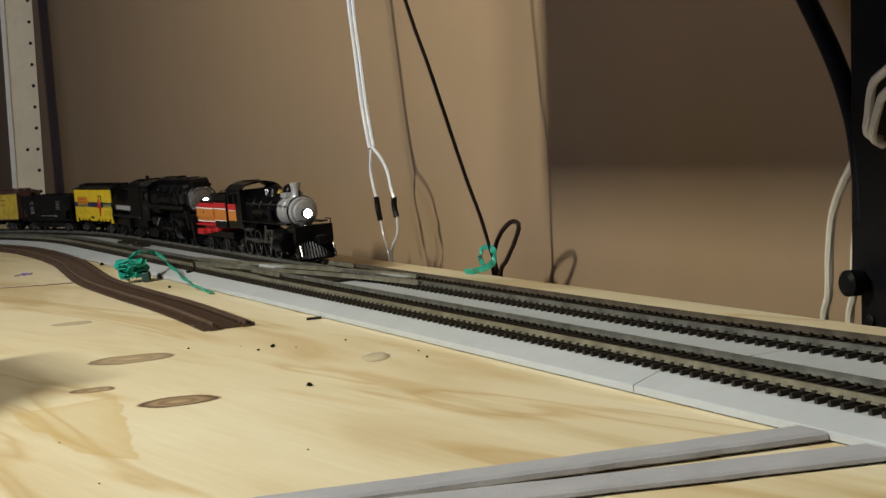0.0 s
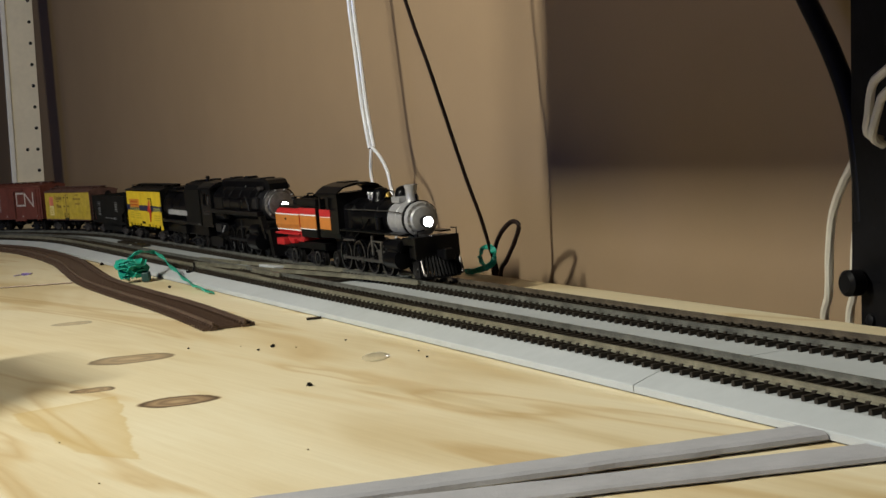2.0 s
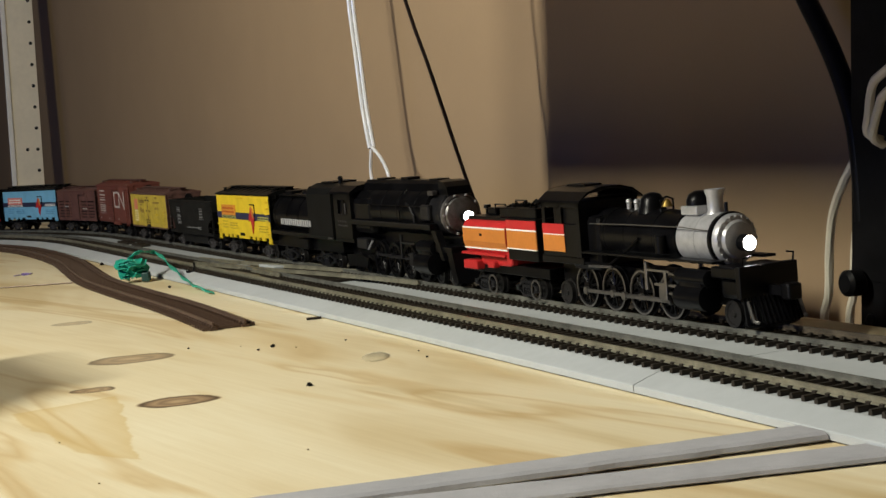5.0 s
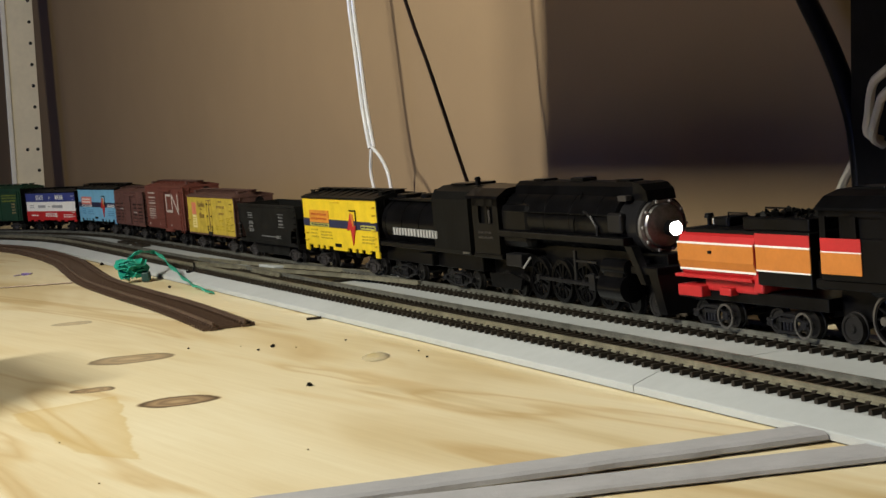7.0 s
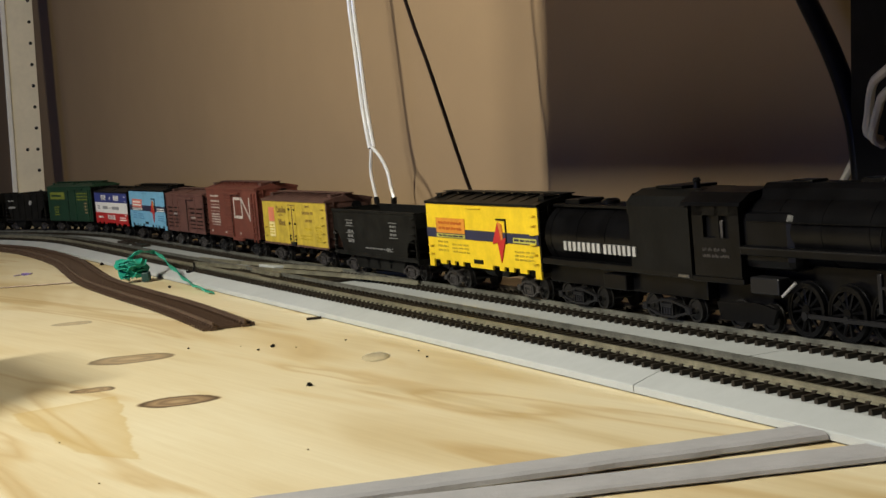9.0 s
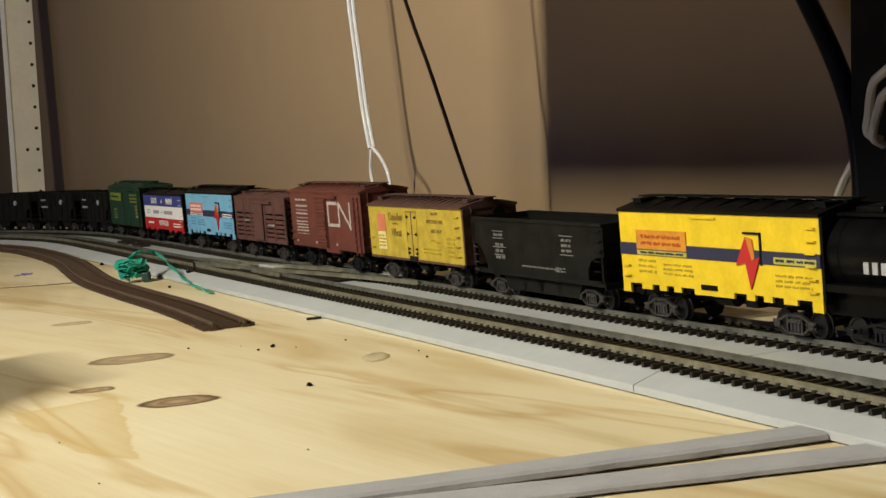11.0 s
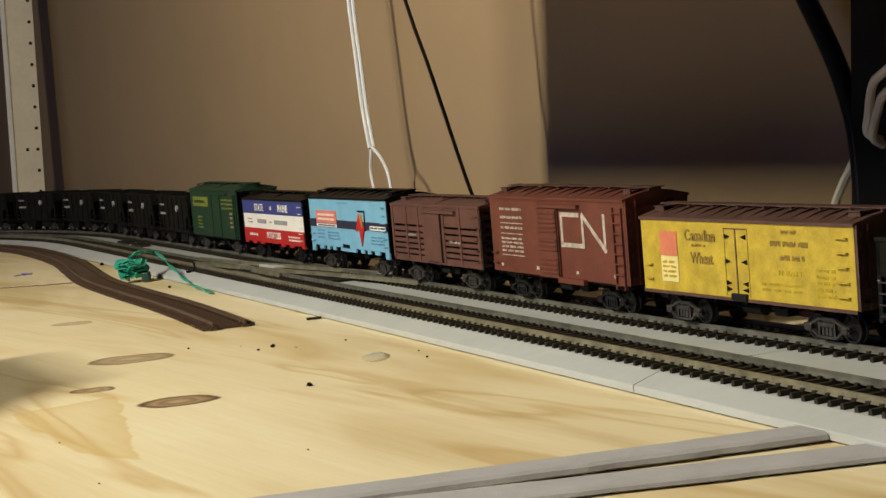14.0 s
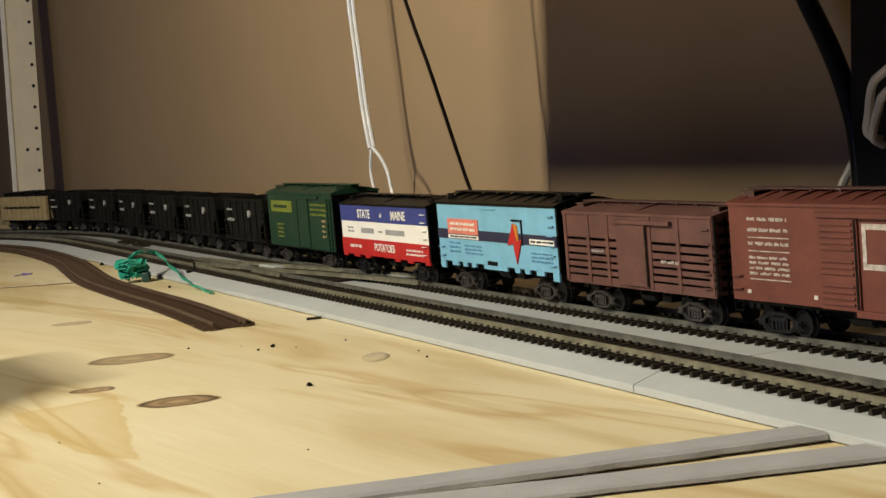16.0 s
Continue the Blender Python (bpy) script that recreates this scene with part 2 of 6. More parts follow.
# ---- structure ----
def slab(name, corners, z0, z1, mat, label, category):
    bm = bmesh.new()
    prism(bm, [(p.x, p.y) for p in corners], "z", z0, z1)
    return tagged(part(name, bm, mat), label, category, kind="structure")


BOARD_REAR, WALL_LAT = -0.0680, -0.115
board = slab("plywood_board", [plan(s, l) for s, l in ((-3.2, BOARD_REAR), (1.9, BOARD_REAR), (1.9, 0.62), (-0.75, 0.62), (-0.75, 2.3), (-3.2, 2.3))], -0.012, 0, PLY, "pale knotty plywood sheet of the layout board", "board")
slab("floor", [plan(s, l) for s, l in ((-4.2, -0.3), (3.2, -0.3), (3.2, 3.6), (-4.2, 3.6))], -0.95, -0.9, CAR_BROWN, "dark basement floor under the layout", "floor")
slab("ceiling", [plan(s, l) for s, l in ((-4.2, -0.3), (3.2, -0.3), (3.2, 3.6), (-4.2, 3.6))], 1.9, 1.95, CAR_BROWN, "dark unfinished basement ceiling", "ceiling")
for nm, (a, b, c, d) in (("wall_back", (-4.2, 3.2, WALL_LAT - 0.1, WALL_LAT)), ("wall_front", (-4.2, -0.6, 3.5, 3.6)), ("wall_front_2", (0.8, 3.2, 3.5, 3.6)),
                         ("wall_left", (-4.2, -4.1, WALL_LAT, 3.5)), ("wall_right", (3.1, 3.2, WALL_LAT, 3.5))):
    slab(nm, [plan(a, c), plan(b, c), plan(b, d), plan(a, d)], -0.9, 1.9, WALL, "tan painted wall", "wall")


# wall below and above the unseen opening, added to let the fill in
for z0, z1 in ((-0.9, -0.1), (0.9, 1.9)):
    slab("wall_opening", [plan(-0.6, 3.5), plan(0.8, 3.5), plan(0.8, 3.6), plan(-0.6, 3.6)], z0, z1, WALL, "tan painted wall round an unseen opening added for fill light", "wall")


# ---- roadbed and tracks ----
BED = 0.007                        # top of the foam roadbed
def steps(a, b, n):
    return [a + (b - a) * i / n for i in range(n + 1)]


roadbed = empty("roadbed", "light grey foam roadbed sheets under both tracks", "roadbed", kind="structure")
seams = [-3.3, -2.4, -1.5, -0.86, -0.25, 0.350, 0.97, 1.75]
for a, b in zip(seams, seams[1:]):
    bm = bmesh.new()
    rows = []
    for u in steps(a + 0.00025, b - 0.00025, 24):
        near = [(line(u, l)[0], z) for l, z in ((0.0828, 0.0), (0.0846, 0.0008), (0.0847, 0.0032), (0.0842, 0.0036), (0.0738, BED))]
        far = [(line(u, l, True)[0], z) for l, z in ((-0.0105, BED), (-0.0128, 0.0025), (-0.0128, 0.0))]
        rows.append([bm.verts.new((q.x, q.y, z)) for q, z in near + far])
    for r0, r1 in zip(rows, rows[1:]):
        for k in range(8):
            bm.faces.new((r0[k], r0[(k + 1) % 8], r1[(k + 1) % 8], r1[k]))
    bm.faces.new(rows[0][::-1])
    bm.faces.new(rows[-1])
    bmesh.ops.recalc_face_normals(bm, faces=bm.faces[:])
    part("roadbed_sheet", bm, FOAM, roadbed)

RAIL_SHAPE = ((-0.0011, 0), (0.0011, 0), (0.0011, 0.0004), (0.0004, 0.0008), (0.0004, 0.0018), (0.0006, 0.0020), (0.0006, 0.0025), (-0.0006, 0.0025), (-0.0006, 0.0020), (-0.0004, 0.0018), (-0.0004, 0.0008), (-0.0011, 0.0004))


def rail(parent, places, base, mat, label=""):
    bm = bmesh.new()
    rows = [[bm.verts.new(p + Vector((math.sin(h), -math.cos(h), 0)) * x + Vector((0, 0, base + z))) for x, z in RAIL_SHAPE] for p, h in places]
    k = len(RAIL_SHAPE)
    for r0, r1 in zip(rows, rows[1:]):
        for i in range(k):
            bm.faces.new((r0[i], r0[(i + 1) % k], r1[(i + 1) % k], r1[i]))
    bm.faces.new(rows[0])
    bm.faces.new(rows[-1][::-1])
    bmesh.ops.recalc_face_normals(bm, faces=bm.faces[:])
    return part("rail", bm, mat, parent, label)


def tie_mesh(mat, name):
    bm = bmesh.new()
    prism(bm, [(-0.00095, 0), (0.00095, 0), (0.0009, 0.0011), (0.0006, 0.0019), (-0.0006, 0.0019), (-0.0009, 0.0011)], "y", -0.0146, 0.0146)
    for y in (-0.00825, 0.00825):
        for e in (-0.0016, 0.0016):
            box(bm, -0.0009, 0.0009, y + e - 0.0006, y + e + 0.0006, 0.0018, 0.0028)
    return to_mesh(name, bm, mat)


TIE_MESH, TIE_BROWN_MESH = tie_mesh(TIE, "tie"), tie_mesh(TIE_BROWN, "tie_brown")
PITCH = 0.0064


def track(label, lat, u_from, u_to, near_from, near_to, bends, far_rail, near_rail):
    """Two rails on ties. Ties on the near stretch are pieces of their own, the rest are one part."""
    ob = empty("railway_track", label, "model track", "tracks on the board")
    us = steps(u_from, u_to, int((u_to - u_from) / 0.02))
    for side, metal in ((-1, far_rail), (1, near_rail)):
        rail(ob, [line(u, lat + side * 0.00885, bends) for u in us], BED + 0.002, metal)
    rest = bmesh.new()
    n = int((u_to - u_from) / PITCH)
    rng = random.Random(int(1000 * lat))
    for i in range(n):
        u = u_from + (i + 0.5) * PITCH + rng.uniform(-0.0002, 0.0002)
        p, h = line(u, lat, bends)
        m = Matrix.Translation(p + Vector((0, 0, BED))) @ Matrix.Rotation(h + rng.uniform(-0.01, 0.01), 4, "Z")
        if near_from < u < near_to:
            t = new("tie", TIE_MESH)
            t.parent, t.matrix_basis = ob, m
        else:
            for v in (box(rest, -0.00125, 0.00125, -0.015, 0.015, 0, 0.002)):
                v.co = m @ v.co
    tagged(part("tie_strip", rest, TIE, ob), kind="stuff")
    return ob


# darker tones for every rail but the near one of the front track
DARK_BROWN_RAIL = material("dark_brown_rail", (0.12, 0.098, 0.072), 0.5, 0.4, scale=90, vary=0.35)
DARK_STEEL = material("dark_nickel_rail", (0.155, 0.155, 0.135), 0.5, 0.4, scale=90, vary=0.35)
rear_track = track("model railway track with dark plastic ties and nickel rails", REAR, -3.3, 1.75, -0.75, 0.55, True, DARK_BROWN_RAIL, DARK_STEEL)
front_track = track("empty model railway track with lighter and darker nickel rails", FRONT, -3.3, 1.75, -0.75, 0.75, False, DARK_STEEL, STEEL)


# ---- crossover between the tracks ----
def crossover():
    ob = empty("crossover_track", "turnout crossover linking both tracks with dark filler ties", "model track", "tracks on the board")
    a, b = -0.42, 0.06

    def place(u, off):
        f = min(1, max(0, (u - a) / (b - a)))
        f = f * f * (3 - 2 * f)
        e = 0.002
        g = min(1, max(0, (u + e - a) / (b - a)))
        g = g * g * (3 - 2 * g)
        lat, lat2 = FRONT + (REAR - FRONT) * f, FRONT + (REAR - FRONT) * g
        p, q = line(u, lat)[0], line(u + e, lat2)[0]
        h = math.atan2(q.y - p.y, q.x - p.x)
        return p + Vector((math.sin(h), -math.cos(h), 0)) * off, h
    for side in (-1, 1):
        # each closure rail stops short of the frog, so it never lies in the running rails
        lo, hi = (-0.36, -0.035) if side < 0 else (-0.325, 0.0)
        rail(ob, [place(u, side * 0.00885) for u in steps(lo, hi, 30)], BED + 0.0022, STEEL)
    for k in range(28):
        u = -0.262 + k * PITCH
        p, h = line(u, (REAR + FRONT) / 2)
        bm = bmesh.new()
        box(bm, -0.00125, 0.00125, -0.0150, 0.0150, BED, BED + 0.0019, 0.0002)
        t = part("filler_tie", bm, TIE, ob)
        t.matrix_basis = Matrix.Translation(p) @ Matrix.Rotation(h, 4, "Z")
    for lat in (REAR, FRONT):
        for side in (-1, 1):
            rail(ob, [line(u, lat + side * 0.0068) for u in steps(-0.21, -0.15, 4)], BED + 0.0020, STEEL)
    bm = bmesh.new()
    p, h = line(-0.228, 0.0315)
    box(bm, -0.018, 0.018, -0.0045, 0.0045, BED, BED + 0.0036, 0.0006)
    part("switch_cover", bm, FOAM, ob, "pale grey switch cover").matrix_basis = Matrix.Translation(p) @ Matrix.Rotation(h, 4, "Z")
    bm = bmesh.new()
    p, h = line(-0.062, REAR)
    box(bm, -0.020, 0.020, -0.0050, 0.0050, BED + 0.0019, BED + 0.0034, 0.0004)
    part("switch_plate", bm, FOAM, ob, "pale grey plate between rails").matrix_basis = Matrix.Translation(p) @ Matrix.Rotation(h, 4, "Z")
    for u in (-0.69, -0.63):
        bm = bmesh.new()
        p, h = line(u, 0.0300)
        box(bm, -0.020, 0.020, -0.0045, 0.0045, BED, BED + 0.0022, 0.0006)
        part("switch_machine", bm, TIE, ob).matrix_basis = Matrix.Translation(p) @ Matrix.Rotation(h, 4, "Z")
    return ob


crossover()


# ---- loose things on the board ----
def loose_track():
    """A curved length of brown track lying free on the plywood."""
    ob = empty("loose_track", "loose S-curved brown flexible track lying on plywood", "model track")
    knots = [(0.0112, 0.1349), (-0.0668, 0.1313), (-0.1375, 0.1297), (-0.2207, 0.1302), (-0.3351, 0.1287), (-0.4079, 0.1240), (-0.4911, 0.1152), (-0.6055, 0.1037), (-0.7407, 0.1001), (-0.8655, 0.1058), (-1.0215, 0.1360), (-1.1775, 0.1932)]
    pts = []
    for i in range(len(knots) - 1):
        p0, p1, p2, p3 = (Vector(knots[max(0, min(len(knots) - 1, j))]) for j in (i - 1, i, i + 1, i + 2))
        for k in range(14):
            t = k / 14
            q = 0.5 * ((2 * p1) + (p2 - p0) * t + (2 * p0 - 5 * p1 + 4 * p2 - p3) * t * t + (3 * p1 - p0 - 3 * p2 + p3) * t ** 3)
            pts.append(plan(q.x, q.y))
    heads = [math.atan2((pts[min(i + 1, len(pts) - 1)] - pts[max(i - 1, 0)]).y, (pts[min(i + 1, len(pts) - 1)] - pts[max(i - 1, 0)]).x) for i in range(len(pts))]
    for side in (-1, 1):
        rail(ob, [(p + Vector((math.sin(h), -math.cos(h), 0)) * 0.00885 * side, h) for p, h in zip(pts, heads)], 0.002, material("browned_rail", (0.13, 0.085, 0.062), 0.45, 0.3, scale=200, vary=0.3))
    # evenly spaced ties along the curve
    gone, want, n = 0.0, 0.003, 0
    for i in range(len(pts) - 1):
        seg = (pts[i + 1] - pts[i]).length
        while want < gone + seg and n < 190:
            p = pts[i].lerp(pts[i + 1], (want - gone) / seg)
            t = new("tie", TIE_BROWN_MESH)
            t.parent, t.matrix_basis = ob, Matrix.Translation(p + Vector((0, 0, 0.0003))) @ Matrix.Rotation(heads[i], 4, "Z")
            want, n = want + PITCH, n + 1
        gone += seg
    # moulded web that joins the ties under the rails
    for side in (-1, 1):
        bm = bmesh.new()
        rows = []
        for p, h in zip(pts, heads):
            o = Vector((math.sin(h), -math.cos(h), 0))
            rows.append([bm.verts.new(p + o * (side * 0.00885 + e) + Vector((0, 0, z))) for e, z in ((-0.002, 0.0003), (0.002, 0.0003), (0.002, 0.0016), (-0.002, 0.0016))])
        for r0, r1 in zip(rows, rows[1:]):
            for k in range(4):
                bm.faces.new((r0[k], r0[(k + 1) % 4], r1[(k + 1) % 4], r1[k]))
        bm.faces.new(rows[0])
        bm.faces.new(rows[-1][::-1])
        bmesh.ops.recalc_face_normals(bm, faces=bm.faces[:])
        part("tie_web", bm, TIE_BROWN, ob)
    return ob


loose_track()

TEAL = material("teal_plastic", (0.02, 0.36, 0.26), 0.4, scale=200, vary=0.25)


def ribbon(bm, pts, width, thick, tilt=0.0):
    """A flat band along points."""
    rows = []
    P = [Vector(p) for p in pts]
    for i, p in enumerate(P):
        w = (P[min(i + 1, len(P) - 1)] - P[max(i - 1, 0)]).normalized()
        a = w.cross(Vector((0, 0, 1)))
        a = (a if a.length > 0.1 else Vector((1, 0, 0))).normalized()
        b = a.cross(w)
        ca, sa = math.cos(tilt + 0.5 * math.sin(i * 0.9)), math.sin(tilt + 0.5 * math.sin(i * 0.9))
        a, b = a * ca + b * sa, b * ca - a * sa
        rows.append([bm.verts.new(p + a * x * width / 2 + b * y * thick / 2) for x, y in ((-1, -1), (1, -1), (1, 1), (-1, 1))])
    for r0, r1 in zip(rows, rows[1:]):
        for k in range(4):
            bm.faces.new((r0[k], r0[(k + 1) % 4], r1[(k + 1) % 4], r1[k]))
    bm.faces.new(rows[0])
    bm.faces.new(rows[-1][::-1])
    bmesh.ops.recalc_face_normals(bm, faces=bm.faces[:])


def smooth_line(pts, n=8):
    out = []
    P = [Vector(p) for p in pts]
    for i in range(len(P) - 1):
        p0, p1, p2, p3 = P[max(0, i - 1)], P[i], P[i + 1], P[min(len(P) - 1, i + 2)]
        for k in range(n):
            t = k / n
            out.append(0.5 * ((2 * p1) + (p2 - p0) * t + (2 * p0 - 5 * p1 + 4 * p2 - p3) * t * t + (3 * p1 - p0 - 3 * p2 + p3) * t ** 3))
    return out + [P[-1]]


def teal_tangle():
    ob = empty("plastic_tie", "tangled teal plastic tie beside the loose track", "cable tie")
    rng = random.Random(8)
    base = plan(-0.3363, 0.1065)
    pts = []
    for k in range(64):
        a = k * 0.95
        r = 0.0062 + 0.0034 * math.sin(k * 1.7)
        pts.append(base + Vector((math.cos(a) * r * 1.05, math.sin(a) * r * 0.8 + rng.uniform(-0.003, 0.003), 0.0028 + 0.0115 * abs(math.sin(k * 0.37)) + rng.uniform(0, 0.003))))
    bm = bmesh.new()
    ribbon(bm, smooth_line(pts, 5), 0.0066, 0.0008)
    part("coil", bm, TEAL, ob)
    tail = [base + Vector((-0.004, -0.002, 0.004)), base + Vector((-0.002, 0.000, 0.0165)), base + Vector((0.006, -0.002, 0.0225)), plan(-0.3446, 0.0852, 0.0197), plan(-0.3051, 0.0847, 0.0114), plan(-0.2563, 0.0878, 0.0052), plan(-0.2147, 0.0909, 0.0029), plan(-0.1784, 0.0904, 0.0012)]
    bm = bmesh.new()
    ribbon(bm, smooth_line(tail, 8), 0.0034, 0.0007, 0.5)
    part("tail", bm, TEAL, ob)
    bm = bmesh.new()
    q = base + Vector((0.0105, -0.003, 0))
    box(bm, q.x - 0.0030, q.x + 0.0030, q.y - 0.004, q.y + 0.004, 0.0005, 0.0075, 0.0012)
    part("clip", bm, material("dark_teal", (0.01, 0.05, 0.045), 0.5), ob, "dark clip of the tie")
    return ob


teal_tangle()


FOAM_STRIP = material("strip_foam", (0.40, 0.40, 0.43), 0.8, scale=40, vary=0.08, bump=0.2, bump_scale=1200)


def foam_strip(label, start, through_point, width, height, gap):
    """A strip on the plywood whose far end is cut along the edge of the roadbed."""
    bm = bmesh.new()
    a = Vector((*start, 0))
    d = (Vector((*through_point, 0)) - a).normalized()
    n = Vector((-d.y, d.x, 0))
    rng = random.Random(3)
    shape = ((-width / 2 + height * 0.45, 0.0003), (-width / 2 - height * 0.05, height * 0.35), (-width / 2 + height * 0.1, height * 0.75), (-width / 2 + height * 0.5, height), (width / 2, height), (width / 2 + height * 0.3, 0.0003))
    across = Vector((NRM.x, NRM.y, 0))
    edge = plan(0, 0.0846 + gap)
    rows = []
    for i in range(31):
        wob = n * rng.uniform(-0.0004, 0.0004)
        row = []
        for y, z in shape:
            p = a + n * y
            reach = (edge - p).dot(across) / d.dot(across)
            row.append(bm.verts.new(p + d * reach * i / 30 + wob + Vector((0, 0, z))))
        rows.append(row)
    k = len(shape)
    for r0, r1 in zip(rows, rows[1:]):
        for i in range(k):
            bm.faces.new((r0[i], r0[(i + 1) % k], r1[(i + 1) % k], r1[i]))
    bm.faces.new(rows[0])
    bm.faces.new(rows[-1][::-1])
    bmesh.ops.recalc_face_normals(bm, faces=bm.faces[:])
    return tagged(part("foam_strip", bm, FOAM_STRIP), label, "foam strip", "loose foam strips")


foam_strip("long grey foam roadbed strip lying on plywood", (-0.1352, 0.4156), (0.1017, 0.4652), 0.0134, 0.0034, 0.0006)
foam_strip("second grey foam roadbed strip lying on plywood", (-0.1851, 0.4003), (0.1159, 0.4366), 0.0153, 0.0026, 0.0006)


def crumb(x, y, size, mat, name, label, z=0.0):
    bm = bmesh.new()
    rng = random.Random(int(abs(x * 9973) + abs(y * 7919)))
    bmesh.ops.create_icosphere(bm, subdivisions=1, radius=size)
    for v in bm.verts:
        v.co *= rng.uniform(0.7, 1.15)
        v.co.z = max(v.co.z * 0.75, -size * 0.5)
        v.co += Vector((x, y, z + size * 0.48))
    return tagged(part(name, bm, mat), label, "crumb", "crumbs on the plywood")


for x, y, sz in ((-0.0868, 0.7662, 0.0014), (-0.0591, 0.6412, 0.0015), (-0.0931, 0.7587, 0.0009), (-0.1314, 0.7861, 0.0007), (-0.0110, 0.6920, 0.0008), (-0.0149, 0.7127, 0.0006), (-0.0499, 0.5136, 0.0005),
                 (-0.2978, 1.3762, 0.0022), (-0.1954, 1.1160, 0.0014), (-0.1435, 0.5625, 0.0004), (-0.1137, 0.4886, 0.0004), (-0.0512, 0.7685, 0.0006), (-0.0747, 0.7574, 0.0005), (-0.1039, 0.7773, 0.0004)):
    crumb(x, y, sz, BLACK if sz > 0.00055 else TAN, "crumb", "small dark plastic crumb lying on the plywood")


def small_bits():
    # broken tie piece, wire hook, glue blob, marker scribble
    bm = bmesh.new()
    box(bm, -0.0042, 0.0042, -0.0011, 0.0011, 0.0002, 0.0014, 0.0003)
    ob = tagged(part("tie_scrap", bm, TIE), "short dark scrap of a tie on plywood", "scrap")
    ob.matrix_basis = Matrix.Translation((-0.0738, 0.8626, 0)) @ Matrix.Rotation(radians(8), 4, "Z")
    bm = bmesh.new()
    p = plan(-0.290, 0.0745, 0.004)
    tube(bm, smooth_line([p + Vector((-0.003, 0, 0.0035)), p + Vector((0.0015, -0.001, 0.0032)), p + Vector((0.0032, 0, 0.0060)), p + Vector((0.0028, 0.001, 0.0095))], 5), 0.0008, 6)
    tagged(part("wire_hook", bm, BLACK_METAL), "small bent black wire hook on grey roadbed", "hook")
    bm = bmesh.new()
    bmesh.ops.create_icosphere(bm, subdivisions=2, radius=1)
    for v in bm.verts:
        v.co = Vector((v.co.x * 0.0065, v.co.y * 0.013, max(v.co.z, -0.2) * 0.0009)) + Vector((-0.0343, 0.7056, 0.0002))
    tagged(part("glue_blob", bm, material("dried_glue", (0.62, 0.54, 0.36), 0.2, scale=80), None, "", True), "flat dried clear glue blob on the plywood", "glue")
    bm = bmesh.new()
    p = Vector((-0.3587, 1.3438, 0.0003))
    ribbon(bm, smooth_line([p + Vector((-0.0059, -0.0065, 0)), p + Vector((0.0026, 0.0026, 0)), p + Vector((-0.0026, 0.0078, 0)), p + Vector((0.0065, 0.0026, 0)), p + Vector((0.0026, -0.0091, 0))], 6), 0.0028, 0.0003)
    tagged(part("marker_scribble", bm, material("violet_ink", (0.22, 0.16, 0.42), 0.6)), "small violet marker scribble on the plywood", "ink mark")
    bm = bmesh.new()
    ribbon(bm, [(-0.62, 1.274, 0.0002), (-0.3467, 1.2287, 0.0002), (-0.2870, 1.2188, 0.0002)], 0.0045, 0.0003)
    tagged(part("pencil_line", bm, material("pencil_grey", (0.48, 0.40, 0.36), 0.7)), "faint grey pencil line across the plywood", "pencil mark")
    # unseen block added clear of the view, to shade a corner of the sheet
    bm = bmesh.new()
    prism(bm, [(-0.304, 0.641), (-0.350, 0.729), (-0.424, 0.671), (-0.334, 0.556)], "z", 0, 0.13)
    tagged(part("shade_block", bm, PLY_EDGE), "unseen plain block added to shade a corner of the plywood", "wood block")


small_bits()

# ---- cables and uprights at the wall ----
CLEAR = material("clear_cable_sheath", (0.74, 0.76, 0.80), 0.2, 0.0, scale=60, vary=0.08, spec=0.9, coat=0.5)
WHITE_CABLE = material("white_cable", (0.62, 0.58, 0.48), 0.5, scale=40, vary=0.05)
BROWN_CABLE = material("brown_black_cable", (0.020, 0.011, 0.010), 0.55, scale=60, vary=0.2, spec=0.2)


def cable(thing, name, pts, r, mat, label="", sides=8):
    bm = bmesh.new()
    tube(bm, smooth_line([plan(*p) for p in pts], 6), r, sides)
    return part(name, bm, mat, thing, label, True)


speaker_wire = empty("speaker_wire", "clear twin speaker wire with black taped ends hanging", "cable")
for e in (-0.0016, 0.0016):
    cable(speaker_wire, "conductor", [(s + 0.4 * e, -0.0745 - 0.9 * e, z) for s, z in ((-0.313, 0.32), (-0.3038, 0.1990), (-0.2991, 0.1598), (-0.2941, 0.1164), (-0.2863, 0.0851))], 0.0017, CLEAR)
cable(speaker_wire, "strand", [(-0.2867, -0.0745, 0.0857), (-0.2909, -0.0745, 0.0748), (-0.2924, -0.0745, 0.0644), (-0.2860, -0.0745, 0.0470)], 0.0014, CLEAR)
cable(speaker_wire, "strand", [(-0.2857, -0.0745, 0.0857), (-0.2701, -0.0745, 0.0774), (-0.2587, -0.0745, 0.0665), (-0.2550, -0.0745, 0.0559), (-0.2507, -0.0745, 0.0475)], 0.0014, CLEAR)
cable(speaker_wire, "taped_end", [(-0.2860, -0.0745, 0.0476), (-0.2846, -0.0745, 0.0385), (-0.2818, -0.0745, 0.0298)], 0.0022, BLACK_METAL, "black taped wire end")
cable(speaker_wire, "taped_end", [(-0.2507, -0.0745, 0.0480), (-0.2514, -0.0745, 0.0406), (-0.2483, -0.0745, 0.0333)], 0.0022, BLACK_METAL, "black taped wire end")
cable(speaker_wire, "tail", [(-0.2818, -0.0745, 0.0302), (-0.2764, -0.0740, 0.0167), (-0.2656, -0.0725, 0.0032), (-0.2650, -0.0735, -0.0311)], 0.0007, CLEAR)
